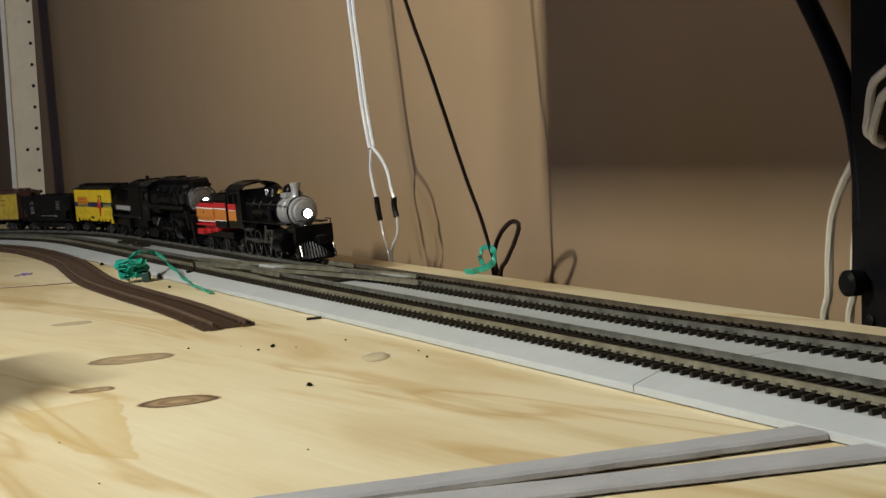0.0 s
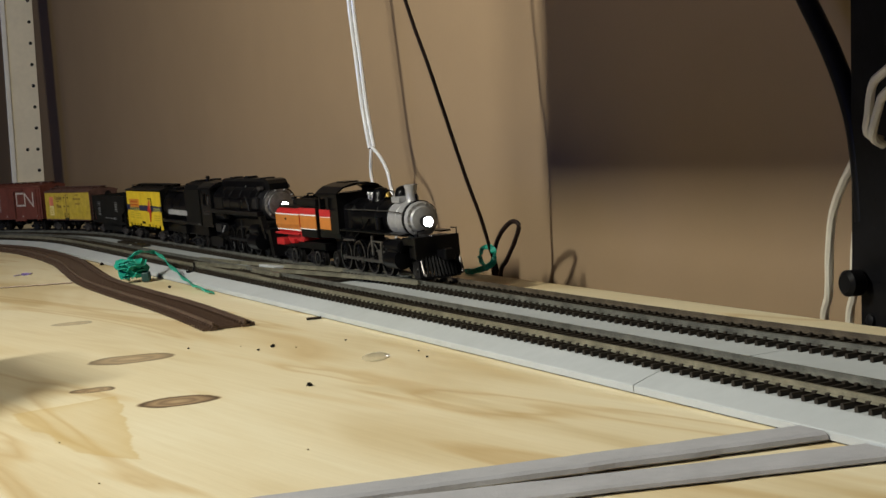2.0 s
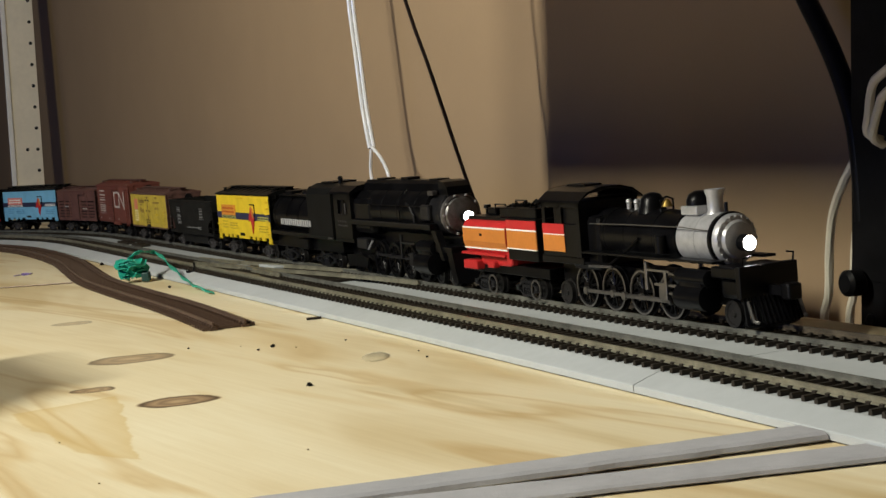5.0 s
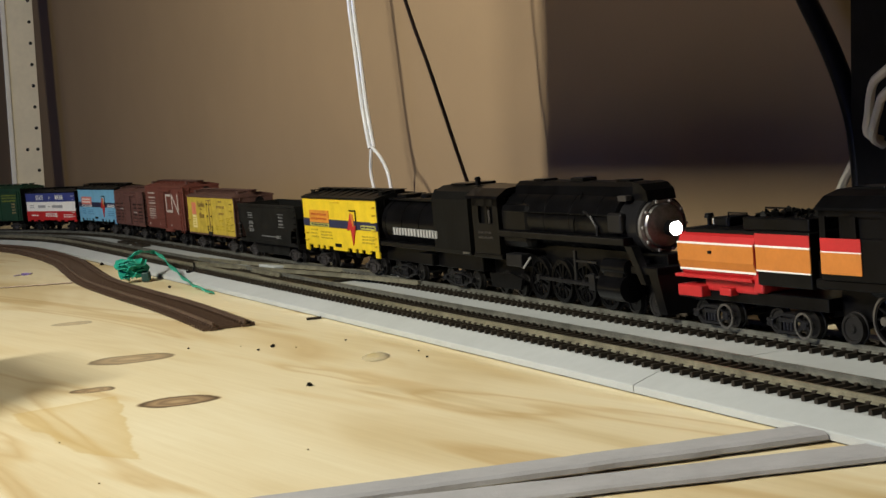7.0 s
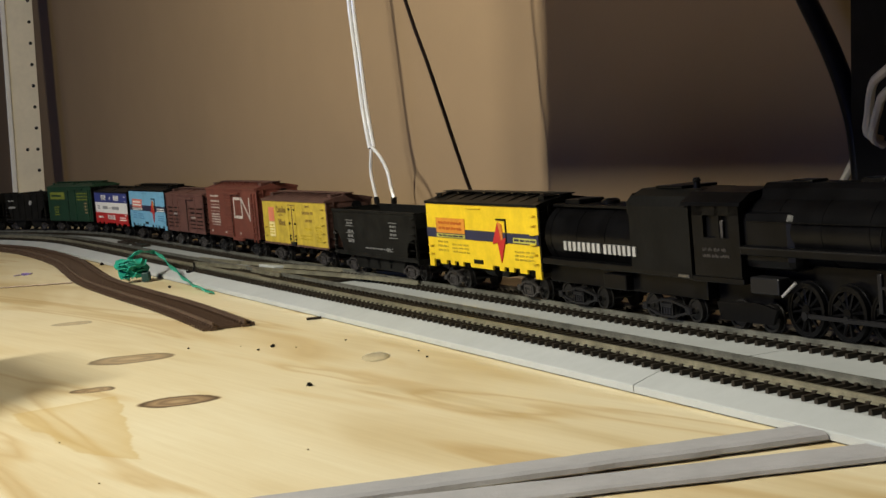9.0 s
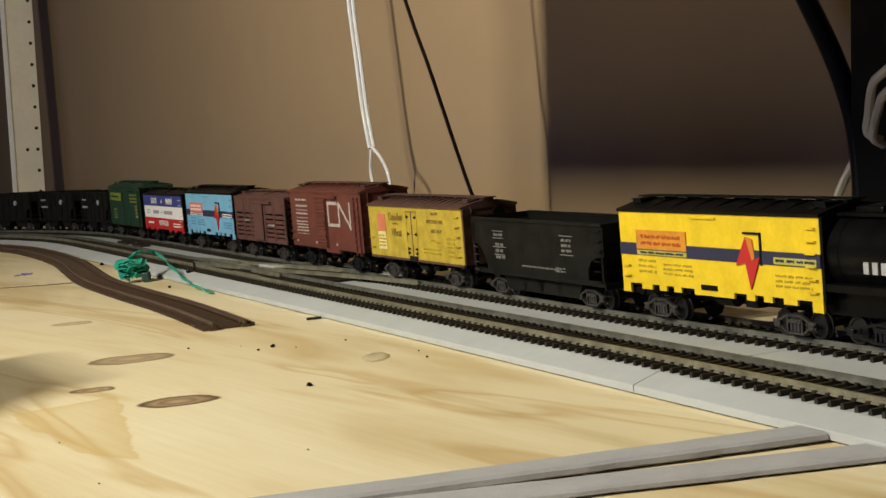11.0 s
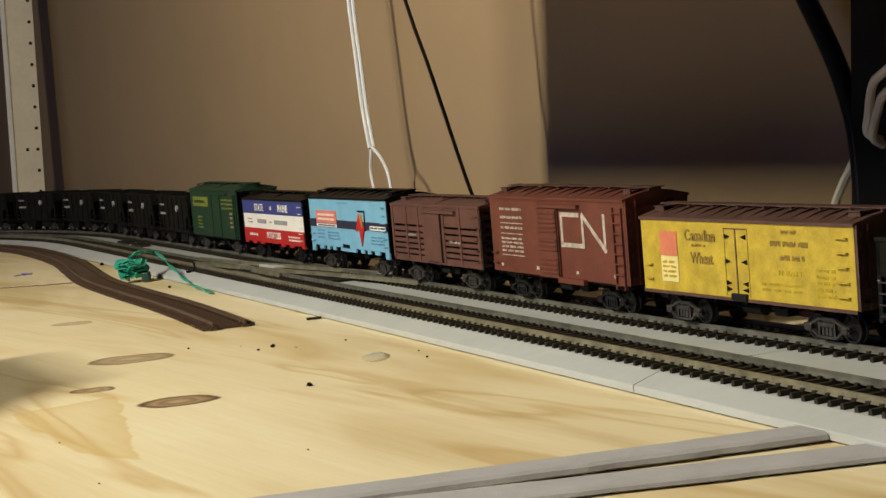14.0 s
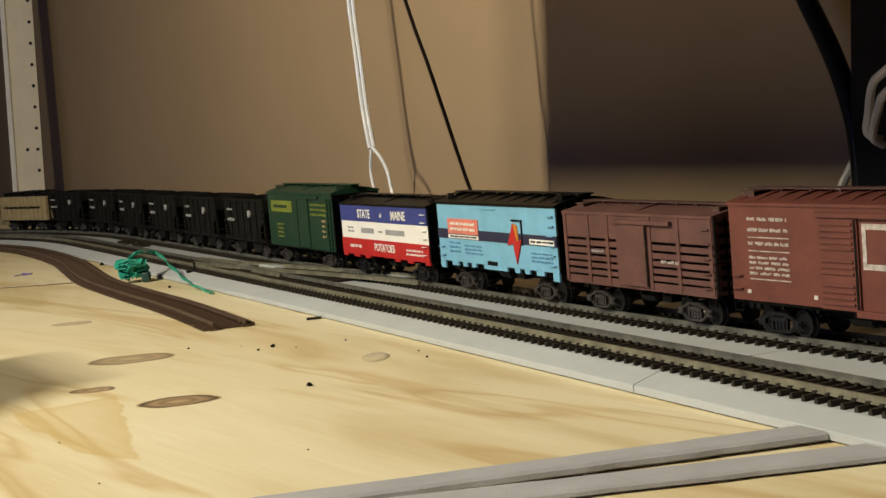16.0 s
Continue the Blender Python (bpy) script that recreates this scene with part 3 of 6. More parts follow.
cable(speaker_wire, "tail", [(-0.2483, -0.0745, 0.0338), (-0.2488, -0.0740, 0.0208), (-0.2611, -0.0725, 0.0042), (-0.2628, -0.0745, -0.0311)], 0.0009, CLEAR)

feed_wire = empty("feed_wire", "thin dark brown wire hanging down with a loop", "cable")
cable(feed_wire, "wire", [(-0.0600, 0.0260, 0.3200), (-0.0630, -0.0050, 0.2170), (-0.0642, -0.0170, 0.1779), (-0.0648, -0.0220, 0.1604), (-0.0632, -0.0285, 0.1365), (-0.0650, -0.0390, 0.1007), (-0.0697, -0.0510, 0.0641), (-0.0728, -0.0600, 0.0394), (-0.0765, -0.0670, 0.0170), (-0.0800, -0.0725, 0.0008), (-0.0820, -0.0735, -0.0311)], 0.0012, BROWN_CABLE)
cable(feed_wire, "loop", [(-0.0843, -0.0735, -0.0311), (-0.0857, -0.0725, 0.0005), (-0.0833, -0.0725, 0.0131), (-0.0718, -0.0725, 0.0264), (-0.0541, -0.0725, 0.0350), (-0.0441, -0.0725, 0.0331), (-0.0506, -0.0725, 0.0236), (-0.0649, -0.0725, 0.0103), (-0.0757, -0.0725, 0.0003), (-0.0760, -0.0735, -0.0311)], 0.0015, BROWN_CABLE)
wire_tie = empty("wire_tie", "teal plastic tie round the dark wire", "cable tie")
bm = bmesh.new()
ribbon(bm, smooth_line([plan(-0.1080, -0.0625, 0.0012), plan(-0.0913, -0.0635, 0.0031), plan(-0.0735, -0.0660, 0.0081), plan(-0.0703, -0.0665, 0.0156), plan(-0.0786, -0.0665, 0.0192), plan(-0.0885, -0.0660, 0.0156), plan(-0.0896, -0.0655, 0.0099), plan(-0.0797, -0.0655, 0.0052)], 6), 0.0040, 0.0008, 1.2)
part("band", bm, TEAL, wire_tie)

power_cable = empty("power_cable", "cream power cord running down beside the upright", "cable")
cable(power_cable, "cord", [(0.2804, -0.0985, 0.1195), (0.2699, -0.0965, 0.0884), (0.2604, -0.0915, 0.0695), (0.2504, -0.0915, 0.0579), (0.2425, -0.0915, 0.0446), (0.2382, -0.0915, 0.0259), (0.2359, -0.0915, 0.0071), (0.2309, -0.0915, -0.0081), (0.2282, -0.0915, -0.0620)], 0.0021, WHITE_CABLE)
cable(power_cable, "cord", [(0.2875, -0.1035, 0.1195), (0.2770, -0.1025, 0.0884), (0.2680, -0.1005, 0.0695), (0.2580, -0.1005, 0.0579), (0.2500, -0.1005, 0.0446), (0.2455, -0.1005, 0.0259), (0.2430, -0.1005, 0.0071), (0.2385, -0.1005, -0.0081), (0.2360, -0.1005, -0.0620)], 0.0021, WHITE_CABLE)
upper_cord = empty("power_cable", "cream power cord looped over the black upright", "cable")
cable(upper_cord, "cord", [(0.3261, -0.0765, 0.1195), (0.3034, -0.0765, 0.1087), (0.2945, -0.0765, 0.1032), (0.2908, -0.0765, 0.0913), (0.2893, -0.0765, 0.0828), (0.2911, -0.0825, 0.0790)], 0.0020, WHITE_CABLE)
cable(upper_cord, "cord", [(0.3261, -0.0765, 0.1101), (0.3025, -0.0765, 0.0992), (0.2975, -0.0765, 0.0934), (0.2926, -0.0765, 0.0815), (0.2921, -0.0825, 0.0769)], 0.0020, WHITE_CABLE)


def frame_at(s, lat, z=0.0):
    """A pose whose x runs along the wall and whose y points at the wall."""
    p = plan(s, lat, z)
    return Matrix.Translation(p) @ Matrix.Rotation(-TH, 4, "Z")


def lean(m, height, degrees):
    """The pose tipped sideways about its point at that height."""
    p = m.translation + Vector((0, 0, height))
    return Matrix.Translation(p) @ Matrix.Rotation(radians(degrees), 4, "Y") @ Matrix.Translation(-p) @ m


def black_upright():
    ob = empty("shelf_upright", "black slotted steel shelf upright with clamp knob", "shelf upright")
    ob.matrix_world = lean(frame_at(0.2834, -0.0965, 0.0003), 0.142, 3.2) @ Matrix.Scale(1.036, 4)
    bm = bmesh.new()
    prism(bm, [(-0.0165, 0.0120), (-0.0165, -0.0060), (0.0240, -0.0060), (0.0240, 0.0120), (0.0215, 0.0120), (0.0215, -0.0035), (-0.0140, -0.0035), (-0.0140, 0.0120)], "z", 0.0150, 0.55)
    part("channel", bm, BLACK_METAL, ob)
    bm = bmesh.new()
    box(bm, -0.0120, 0.0240, -0.0050, 0.0100, -0.30, 0.0180, 0.0006)
    part("foot_plate", bm, BLACK_METAL, ob)
    for k in range(12):
        bm = bmesh.new()
        z = 0.040 + k * 0.025
        box(bm, 0.0060, 0.0085, -0.0064, -0.0058, z, z + 0.010, 0.0002)
        part("slot", bm, HOLE, ob)
    bm = bmesh.new()
    disc(bm, (-0.0100, -0.0060, 0.0140), "y", [(0, 0.0040), (-0.0020, 0.0058), (-0.0080, 0.0058), (-0.0095, 0.0040)], 18)
    part("clamp_knob", bm, BLACK_METAL, ob, "round black clamp knob", True)
    bm = bmesh.new()
    disc(bm, (-0.0050, -0.0052, -0.0020), "y", [(0, 0.0028), (-0.0010, 0.0026), (-0.0016, 0.0012)], 12)
    part("screw", bm, GREY_DARK, ob, "", True)
    bm = bmesh.new()
    tube(bm, smooth_line([(-0.0880, -0.002, 0.1900), (-0.0650, -0.002, 0.1560), (-0.0520, -0.002, 0.1380), (-0.0380, -0.002, 0.1190), (-0.0270, -0.002, 0.1010), (-0.0190, -0.002, 0.0830), (-0.0150, -0.002, 0.0640), (-0.0125, -0.002, 0.0400)], 6), 0.0046, 10)
    part("curved_brace", bm, BLACK_METAL, ob, "curved black brace", True)


black_upright()


def cream_upright():
    ob = empty("shelf_upright", "cream perforated steel angle upright against the wall", "shelf upright")
    ob.matrix_world = lean(Matrix.Translation((-0.6210, 2.487, 0)) @ Matrix.Rotation(radians(14), 4, "Z"), 0.34, 2.0)
    bm = bmesh.new()
    box(bm, -0.025, 0.0160, -0.001, 0.001, -0.85, 0.90, 0.0004)
    part("face", bm, CREAM, ob)
    bm = bmesh.new()
    box(bm, -0.033, -0.025, -0.004, 0.001, -0.85, 0.90, 0.0015)
    part("flange", bm, WHITE, ob)
    for k in range(18):
        z = 0.039 + k * 0.0330
        for x in (0.0095, -0.0060):
            if x > 0 or k == 2:
                bm = bmesh.new()
                disc(bm, (x, -0.0012, z), "y", [(0, 0.0027), (0.0006, 0.0027)], 12)
                part("hole", bm, HOLE, ob)


cream_upright()


def shelf_blocker():
    """Unseen shelf-shaped blocker over the right half, added so its shade lies on the wall."""
    ob = empty("shelf_blocker", "unseen dark shelf-shaped blocker over the layout, added to shade the wall", "shelf")
    ob.matrix_world = frame_at(SHELF_END, 0)
    bm = bmesh.new()
    box(bm, 0, 1.9, -SHELF_FRONT, 0.113, SHELF_Z, SHELF_Z + 0.02, 0.001)
    part("shelf_board", bm, DARK_WOOD, ob)
    for nm, x0, x1, y0, y1 in (("front_board", 0, 1.9, -SHELF_FRONT - 0.012, -SHELF_FRONT), ("end_board", -0.012, 0, -SHELF_FRONT - 0.012, 0.113)):
        bm = bmesh.new()
        for v in box(bm, x0, x1, y0, y1, SHELF_Z, SHELF_Z + 0.40):
            v.co.x += SLANT * (v.co.z - SHELF_Z)
        part(nm, bm, DARK_WOOD, ob)


SLANT = 0.11                       # the blocker's end boards slope back to set the shade's edge
SHELF_END, SHELF_FRONT, SHELF_Z = -0.0135, 0.188, 0.2245
shelf_blocker()


# ---- train: common parts ----
MOVERS, SPINNERS, RODS = [], [], []
HOP_PITCH = 0.1252
HALF = 0.0165                      # half width of a car; -y is the side towards the room


def bar(parent, x0, x1, z0, z1, mat, y=-HALF, proud=0.0003, name="marking"):
    bm = bmesh.new()
    box(bm, x0, x1, y - proud, y + 0.0002, z0, z1)
    return part(name, bm, mat, parent)


def lines_of_bars(parent, x0, x1, z0, z1, rows, mat, seed, y=-HALF):
    """Small unreadable lettering as short bars."""
    rng = random.Random(seed)
    h = (z1 - z0) / rows
    bm = bmesh.new()
    for r in range(rows):
        x = x0
        while x < x1 - 0.0006:
            word = min(rng.uniform(0.0025, 0.0075), x1 - x)
            end = x + word
            while x < end - 0.0003:
                w = rng.uniform(0.00045, 0.00085)
                lo, hi = rng.choice(((0.28, 0.80), (0.28, 0.80), (0.28, 0.66), (0.40, 0.80)))
                box(bm, x, min(x + w, end), y - 0.0002, y + 0.0002, z0 + h * (r + lo), z0 + h * (r + hi))
                x += w + 0.00028
            x += rng.uniform(0.0006, 0.0012)
    return part("small_lettering", bm, mat, parent)


def lettering(parent, text, x, z, size, mat, y=-HALF, align="CENTER", stretch=1.0):
    cu = bpy.data.curves.new("lettering", "FONT")
    cu.body, cu.size, cu.align_x, cu.align_y, cu.extrude, cu.offset = text, size, align, "CENTER", 0.0001, size * 0.012
    cu.materials.append(mat)
    ob = new("lettering", cu)
    ob.parent = parent
    ob.matrix_basis = Matrix.Translation((x, y - 0.0003, z)) @ Matrix.Rotation(radians(90), 4, "X") @ Matrix.Diagonal((stretch, 1, 1, 1))
    return ob


def frame_mesh(half_base=0.0098, mat=None):
    """Side frame of a freight truck: arch bar, journals and springs, both sides, with the bolster."""
    bm = bmesh.new()
    b = half_base
    top = [(-b - 0.0026, 0.0062), (-b + 0.0014, 0.0066), (-0.0042, 0.0086), (0.0042, 0.0086), (b - 0.0014, 0.0066), (b + 0.0026, 0.0062)]
    low = [(-b - 0.0026, 0.0046), (-b + 0.0014, 0.0044), (-0.0048, 0.0020), (0.0048, 0.0020), (b - 0.0014, 0.0044), (b + 0.0026, 0.0046)]
    for y in (-0.0122, 0.0122):
        for line, thick in ((top, 0.0010), (low, 0.0009)):
            prism(bm, [(x, z - thick / 2) for x, z in line] + [(x, z + thick / 2) for x, z in line[::-1]], "y", y - 0.0007, y + 0.0007)
        for x in (-b, b):
            box(bm, x - 0.0017, x + 0.0017, y - 0.0012, y + 0.0009, 0.0038, 0.0068, 0.0005)
        for x in (-0.0042, 0.0042):
            box(bm, x - 0.0005, x + 0.0005, y - 0.0006, y + 0.0006, 0.0022, 0.0084)
        for x in (-0.0020, 0, 0.0020):
            disc(bm, (x, y, 0.0028), "z", [(0, 0.0008), (0.0030, 0.0008)], 8)
        box(bm, -0.0040, 0.0040, y - 0.0010, y + 0.0010, 0.0058, 0.0074, 0.0003)
    box(bm, -0.0035, 0.0035, -0.012, 0.012, 0.006, 0.0092)
    return to_mesh("truck", bm, mat or TRUCK)


def wheelset_mesh(radius, mat, spokes=0):
    bm = bmesh.new()
    for y in (-0.0079, 0.0079):
        o = -1 if y < 0 else 1
        prof = [(-0.0014, radius * 0.55), (-0.0014, radius + 0.0006), (-0.0007, radius + 0.0006), (-0.0006, radius), (0.0014, radius * 0.985), (0.0014, radius * 0.8), (0.0009, radius * 0.75), (0.0009, radius * 0.3), (0.0016, radius * 0.22)]
        disc(bm, (0, y, 0), "y", [(t * o, r) for t, r in prof], 28)
        for k in range(spokes):
            a = k * math.tau / spokes
            q = Vector((math.cos(a), 0, math.sin(a)))
            tube(bm, [q * radius * 0.2 + Vector((0, y + 0.0013 * o, 0)), q * radius * 0.82 + Vector((0, y + 0.0013 * o, 0))], radius * 0.06, 5)
    disc(bm, (0, -0.0065, 0), "y", [(0, 0.0012), (0.013, 0.0012)], 8)
    return to_mesh("wheelset", bm, mat, True)


WHEEL_STEEL = material("blackened_wheel", (0.016, 0.015, 0.015), 0.4, 0.4, scale=300, vary=0.3)
TRUCK_MESH, WHEELSET_MESH = frame_mesh(), wheelset_mesh(0.0052, WHEEL_STEEL)
DARK_TRUCK = frame_mesh(0.0098, GREY_DARK)


def truck(thing, x, base=0.0098, axles=2, mesh=None):
    t = new("truck", mesh or TRUCK_MESH)
    t.parent, t.matrix_basis = thing, Matrix.Translation((x, 0, 0))
    for k in range(axles):
        w = new("wheelset", WHEELSET_MESH)
        w.parent, w.matrix_basis = t, Matrix.Translation((-base + 2 * base * k / (axles - 1), 0, 0.0052))


def coupler(thing, x, way):
    bm = bmesh.new()
    box(bm, min(x - 0.004 * way, x + 0.006 * way), max(x - 0.004 * way, x + 0.006 * way), -0.0013, 0.0013, 0.0078, 0.0104, 0.0003)
    box(bm, min(x + 0.006 * way, x + 0.0092 * way), max(x + 0.006 * way, x + 0.0092 * way), -0.0026, 0.0018, 0.0074, 0.0108, 0.0006)
    part("coupler", bm, BLACK_METAL, thing)


def ladder(thing, x0, x1, z0, z1, rungs, mat, y=-HALF, rails=True):
    bm = bmesh.new()
    if rails:
        for x in (x0, x1):
            box(bm, x - 0.0003, x + 0.0003, y - 0.0011, y, z0, z1)
    for k in range(rungs):
        z = z0 + (z1 - z0) * (k + 0.5) / rungs
        box(bm, x0, x1, y - 0.0013, y - 0.0008, z - 0.00025, z + 0.00025)
        if not rails:
            for x in (x0, x1):
                box(bm, x - 0.0002, x + 0.0002, y - 0.0011, y, z - 0.0002, z + 0.0002)
    return part("ladder", bm, mat, thing)


def underframe(thing, length, z, mat=None, trucks=None):
    bm = bmesh.new()
    box(bm, -length / 2 + 0.003, length / 2 - 0.003, -0.003, 0.003, 0.0088, z)
    box(bm, -length / 2 + 0.001, length / 2 - 0.001, -HALF + 0.0015, HALF - 0.0015, z - 0.0012, z)
    for k in range(5):
        x = -length * 0.3 + length * 0.15 * k
        box(bm, x - 0.0008, x + 0.0008, -HALF + 0.002, HALF - 0.002, z - 0.0028, z)
    disc(bm, (-length * 0.06, -0.008, z - 0.0042), "x", [(0, 0.0010), (0.001, 0.0030), (0.012, 0.0030), (0.013, 0.0010)], 12)
    box(bm, length * 0.10, length * 0.16, -0.0115, -0.006, z - 0.0062, z - 0.001, 0.0005)
    tube(bm, [(-length * 0.34, -0.006, z - 0.0012), (-length * 0.1, -0.006, z - 0.0055), (length * 0.1, -0.006, z - 0.0055), (length * 0.34, -0.006, z - 0.0012)], 0.0004, 5)
    part("underframe", bm, mat or BLACK, thing)
    for x, w in ((-length / 2, -1), (length / 2, 1)):
        coupler(thing, x, w)
    for x in (-length / 2 + 0.022, length / 2 - 0.022):
        truck(thing, x, mesh=trucks)
    for x in (-length / 2 + 0.003, length / 2 - 0.003):
        for y in (-HALF + 0.0004, HALF - 0.0004):
            bm = bmesh.new()
            for e in (-0.0025, 0.0025):
                box(bm, x + e - 0.0002, x + e + 0.0002, y - 0.0002, y + 0.0002, z - 0.0042, z + 0.001)
            box(bm, x - 0.0025, x + 0.0025, y - 0.0005, y + 0.0005, z - 0.0044, z - 0.0040)
            part("step", bm, mat or BLACK, thing)


def roof(thing, length, eave, ridge, mat, ribs, walk_mat, overhang=0.0006):
    bm = bmesh.new()
    hw = HALF + overhang
    prism(bm, [(-hw, eave - 0.0012), (-hw, eave), (-hw * 0.5, eave + (ridge - eave) * 0.62), (0, ridge), (hw * 0.5, eave + (ridge - eave) * 0.62), (hw, eave), (hw, eave - 0.0012)], "x", -length / 2 - 0.0006, length / 2 + 0.0006)
    top = part("roof", bm, mat, thing)
    for k in range(ribs):
        x = -length / 2 + length * (k + 0.5) / ribs
        bm = bmesh.new()
        prism(bm, [(-hw * 0.97, eave), (-hw * 0.5, eave + (ridge - eave) * 0.62 + 0.0006), (-0.003, ridge + 0.0004), (-0.003, ridge - 0.0006), (-hw * 0.5, eave + (ridge - eave) * 0.62 - 0.0004), (-hw * 0.95, eave - 0.0004)], "x", x - 0.0004, x + 0.0004)
        part("roof_rib", bm, mat, top)
    bm = bmesh.new()
    for y in (-0.0034, -0.0011, 0.0012):
        box(bm, -length / 2 - 0.0035, length / 2 + 0.0035, y, y + 0.0021, ridge + 0.0006, ridge + 0.0011)
    for k in range(9):
        x = -length / 2 + length * k / 8
        box(bm, x - 0.0005, x + 0.0005, -0.0032, 0.0032, ridge - 0.0009, ridge + 0.0006)
    for x in (-length / 2 + 0.006, length / 2 - 0.006):
        box(bm, x - 0.0035, x + 0.0035, -0.011, -0.0034, ridge + 0.0001, ridge + 0.0005)
        box(bm, x - 0.0030, x + 0.0030, -0.0105, -0.0098, eave + (ridge - eave) * 0.3, ridge + 0.0001)
    part("running_board", bm, walk_mat, thing)
    return top


def car_end(thing, length, z0, z1, mat, brake=True):
    for w in (-1, 1):
        x = w * length / 2
        bm = bmesh.new()
        for k in range(7):
            z = z0 + (z1 - z0) * (k + 0.6) / 7.4
            box(bm, min(x, x + 0.0006 * w), max(x, x + 0.0006 * w), -HALF + 0.003, HALF - 0.003, z - 0.0009, z + 0.0009)
        part("end_ribs", bm, mat, thing)
    bm = bmesh.new()
    x = length / 2
    for k in range(6):
        z = z0 + (z1 - z0) * (k + 0.5) / 6
        box(bm, x + 0.0010, x + 0.0014, -HALF + 0.0005, -HALF + 0.0060, z - 0.0002, z + 0.0002)
    for y in (-HALF + 0.0006, -HALF + 0.0058):
        box(bm, x, x + 0.0012, y - 0.0002, y + 0.0002, z0, z1)
    part("end_ladder", bm, mat, thing)
    if brake:
        bm = bmesh.new()
        disc(bm, (x + 0.0040, 0.004, z1 - 0.004), "x", [(0, 0.0036), (0.0006, 0.0036)], 16)
        tube(bm, [(x, 0.004, z1 - 0.004), (x + 0.004, 0.004, z1 - 0.004)], 0.0007, 6)
        box(bm, x, x + 0.005, -0.004, 0.008, z1 - 0.0105, z1 - 0.0098)
        part("brake_wheel", bm, BLACK_METAL, thing)


def car(name, label, u0, u1, group="cars of the train"):
    ob = empty(name, label, "freight car", group)
    length = u1 - u0
    MOVERS.append((ob, (u0 + u1) / 2, length / 2 - 0.022))
    return ob, length


def shell(thing, length, z0, z1, side, end, hw=HALF):
    """The closed body: two sides and two ends, each a part of its own."""
    for y, way in ((-hw, 1), (hw, -1)):
        bm = bmesh.new()
        box(bm, -length / 2, length / 2, min(y, y + 0.0012 * way), max(y, y + 0.0012 * way), z0, z1, 0.0002)
        part("side_wall", bm, side, thing)
    for x, way in ((-length / 2, 1), (length / 2, -1)):
        bm = bmesh.new()
        box(bm, min(x - 0.0002 * way, x + 0.0012 * way), max(x - 0.0002 * way, x + 0.0012 * way), -hw + 0.0002, hw - 0.0002, z0, z1, 0.0002)
        part("end_wall", bm, end, thing)


def at(length, f):
    return -length / 2 + f * length


FRONT_STEEL = material("dull_front_steel", (0.24, 0.23, 0.23), 0.42, 0.8, scale=200, vary=0.3)


# ---- train: freight cars ----
FAINT_BLUE = material("faint_blue_print", (0.10, 0.27, 0.46), 0.5)
FAINT_OLIVE = material("faint_olive_print", (0.48, 0.36, 0.03), 0.5)
FAINT_BROWN = material("faint_brown_print", (0.27, 0.18, 0.04), 0.5)


DEEP_ORANGE = material("deep_orange_print", (0.46, 0.11, 0.015), 0.5)
SALMON = material("salmon_panel", (0.66, 0.20, 0.16), 0.5)


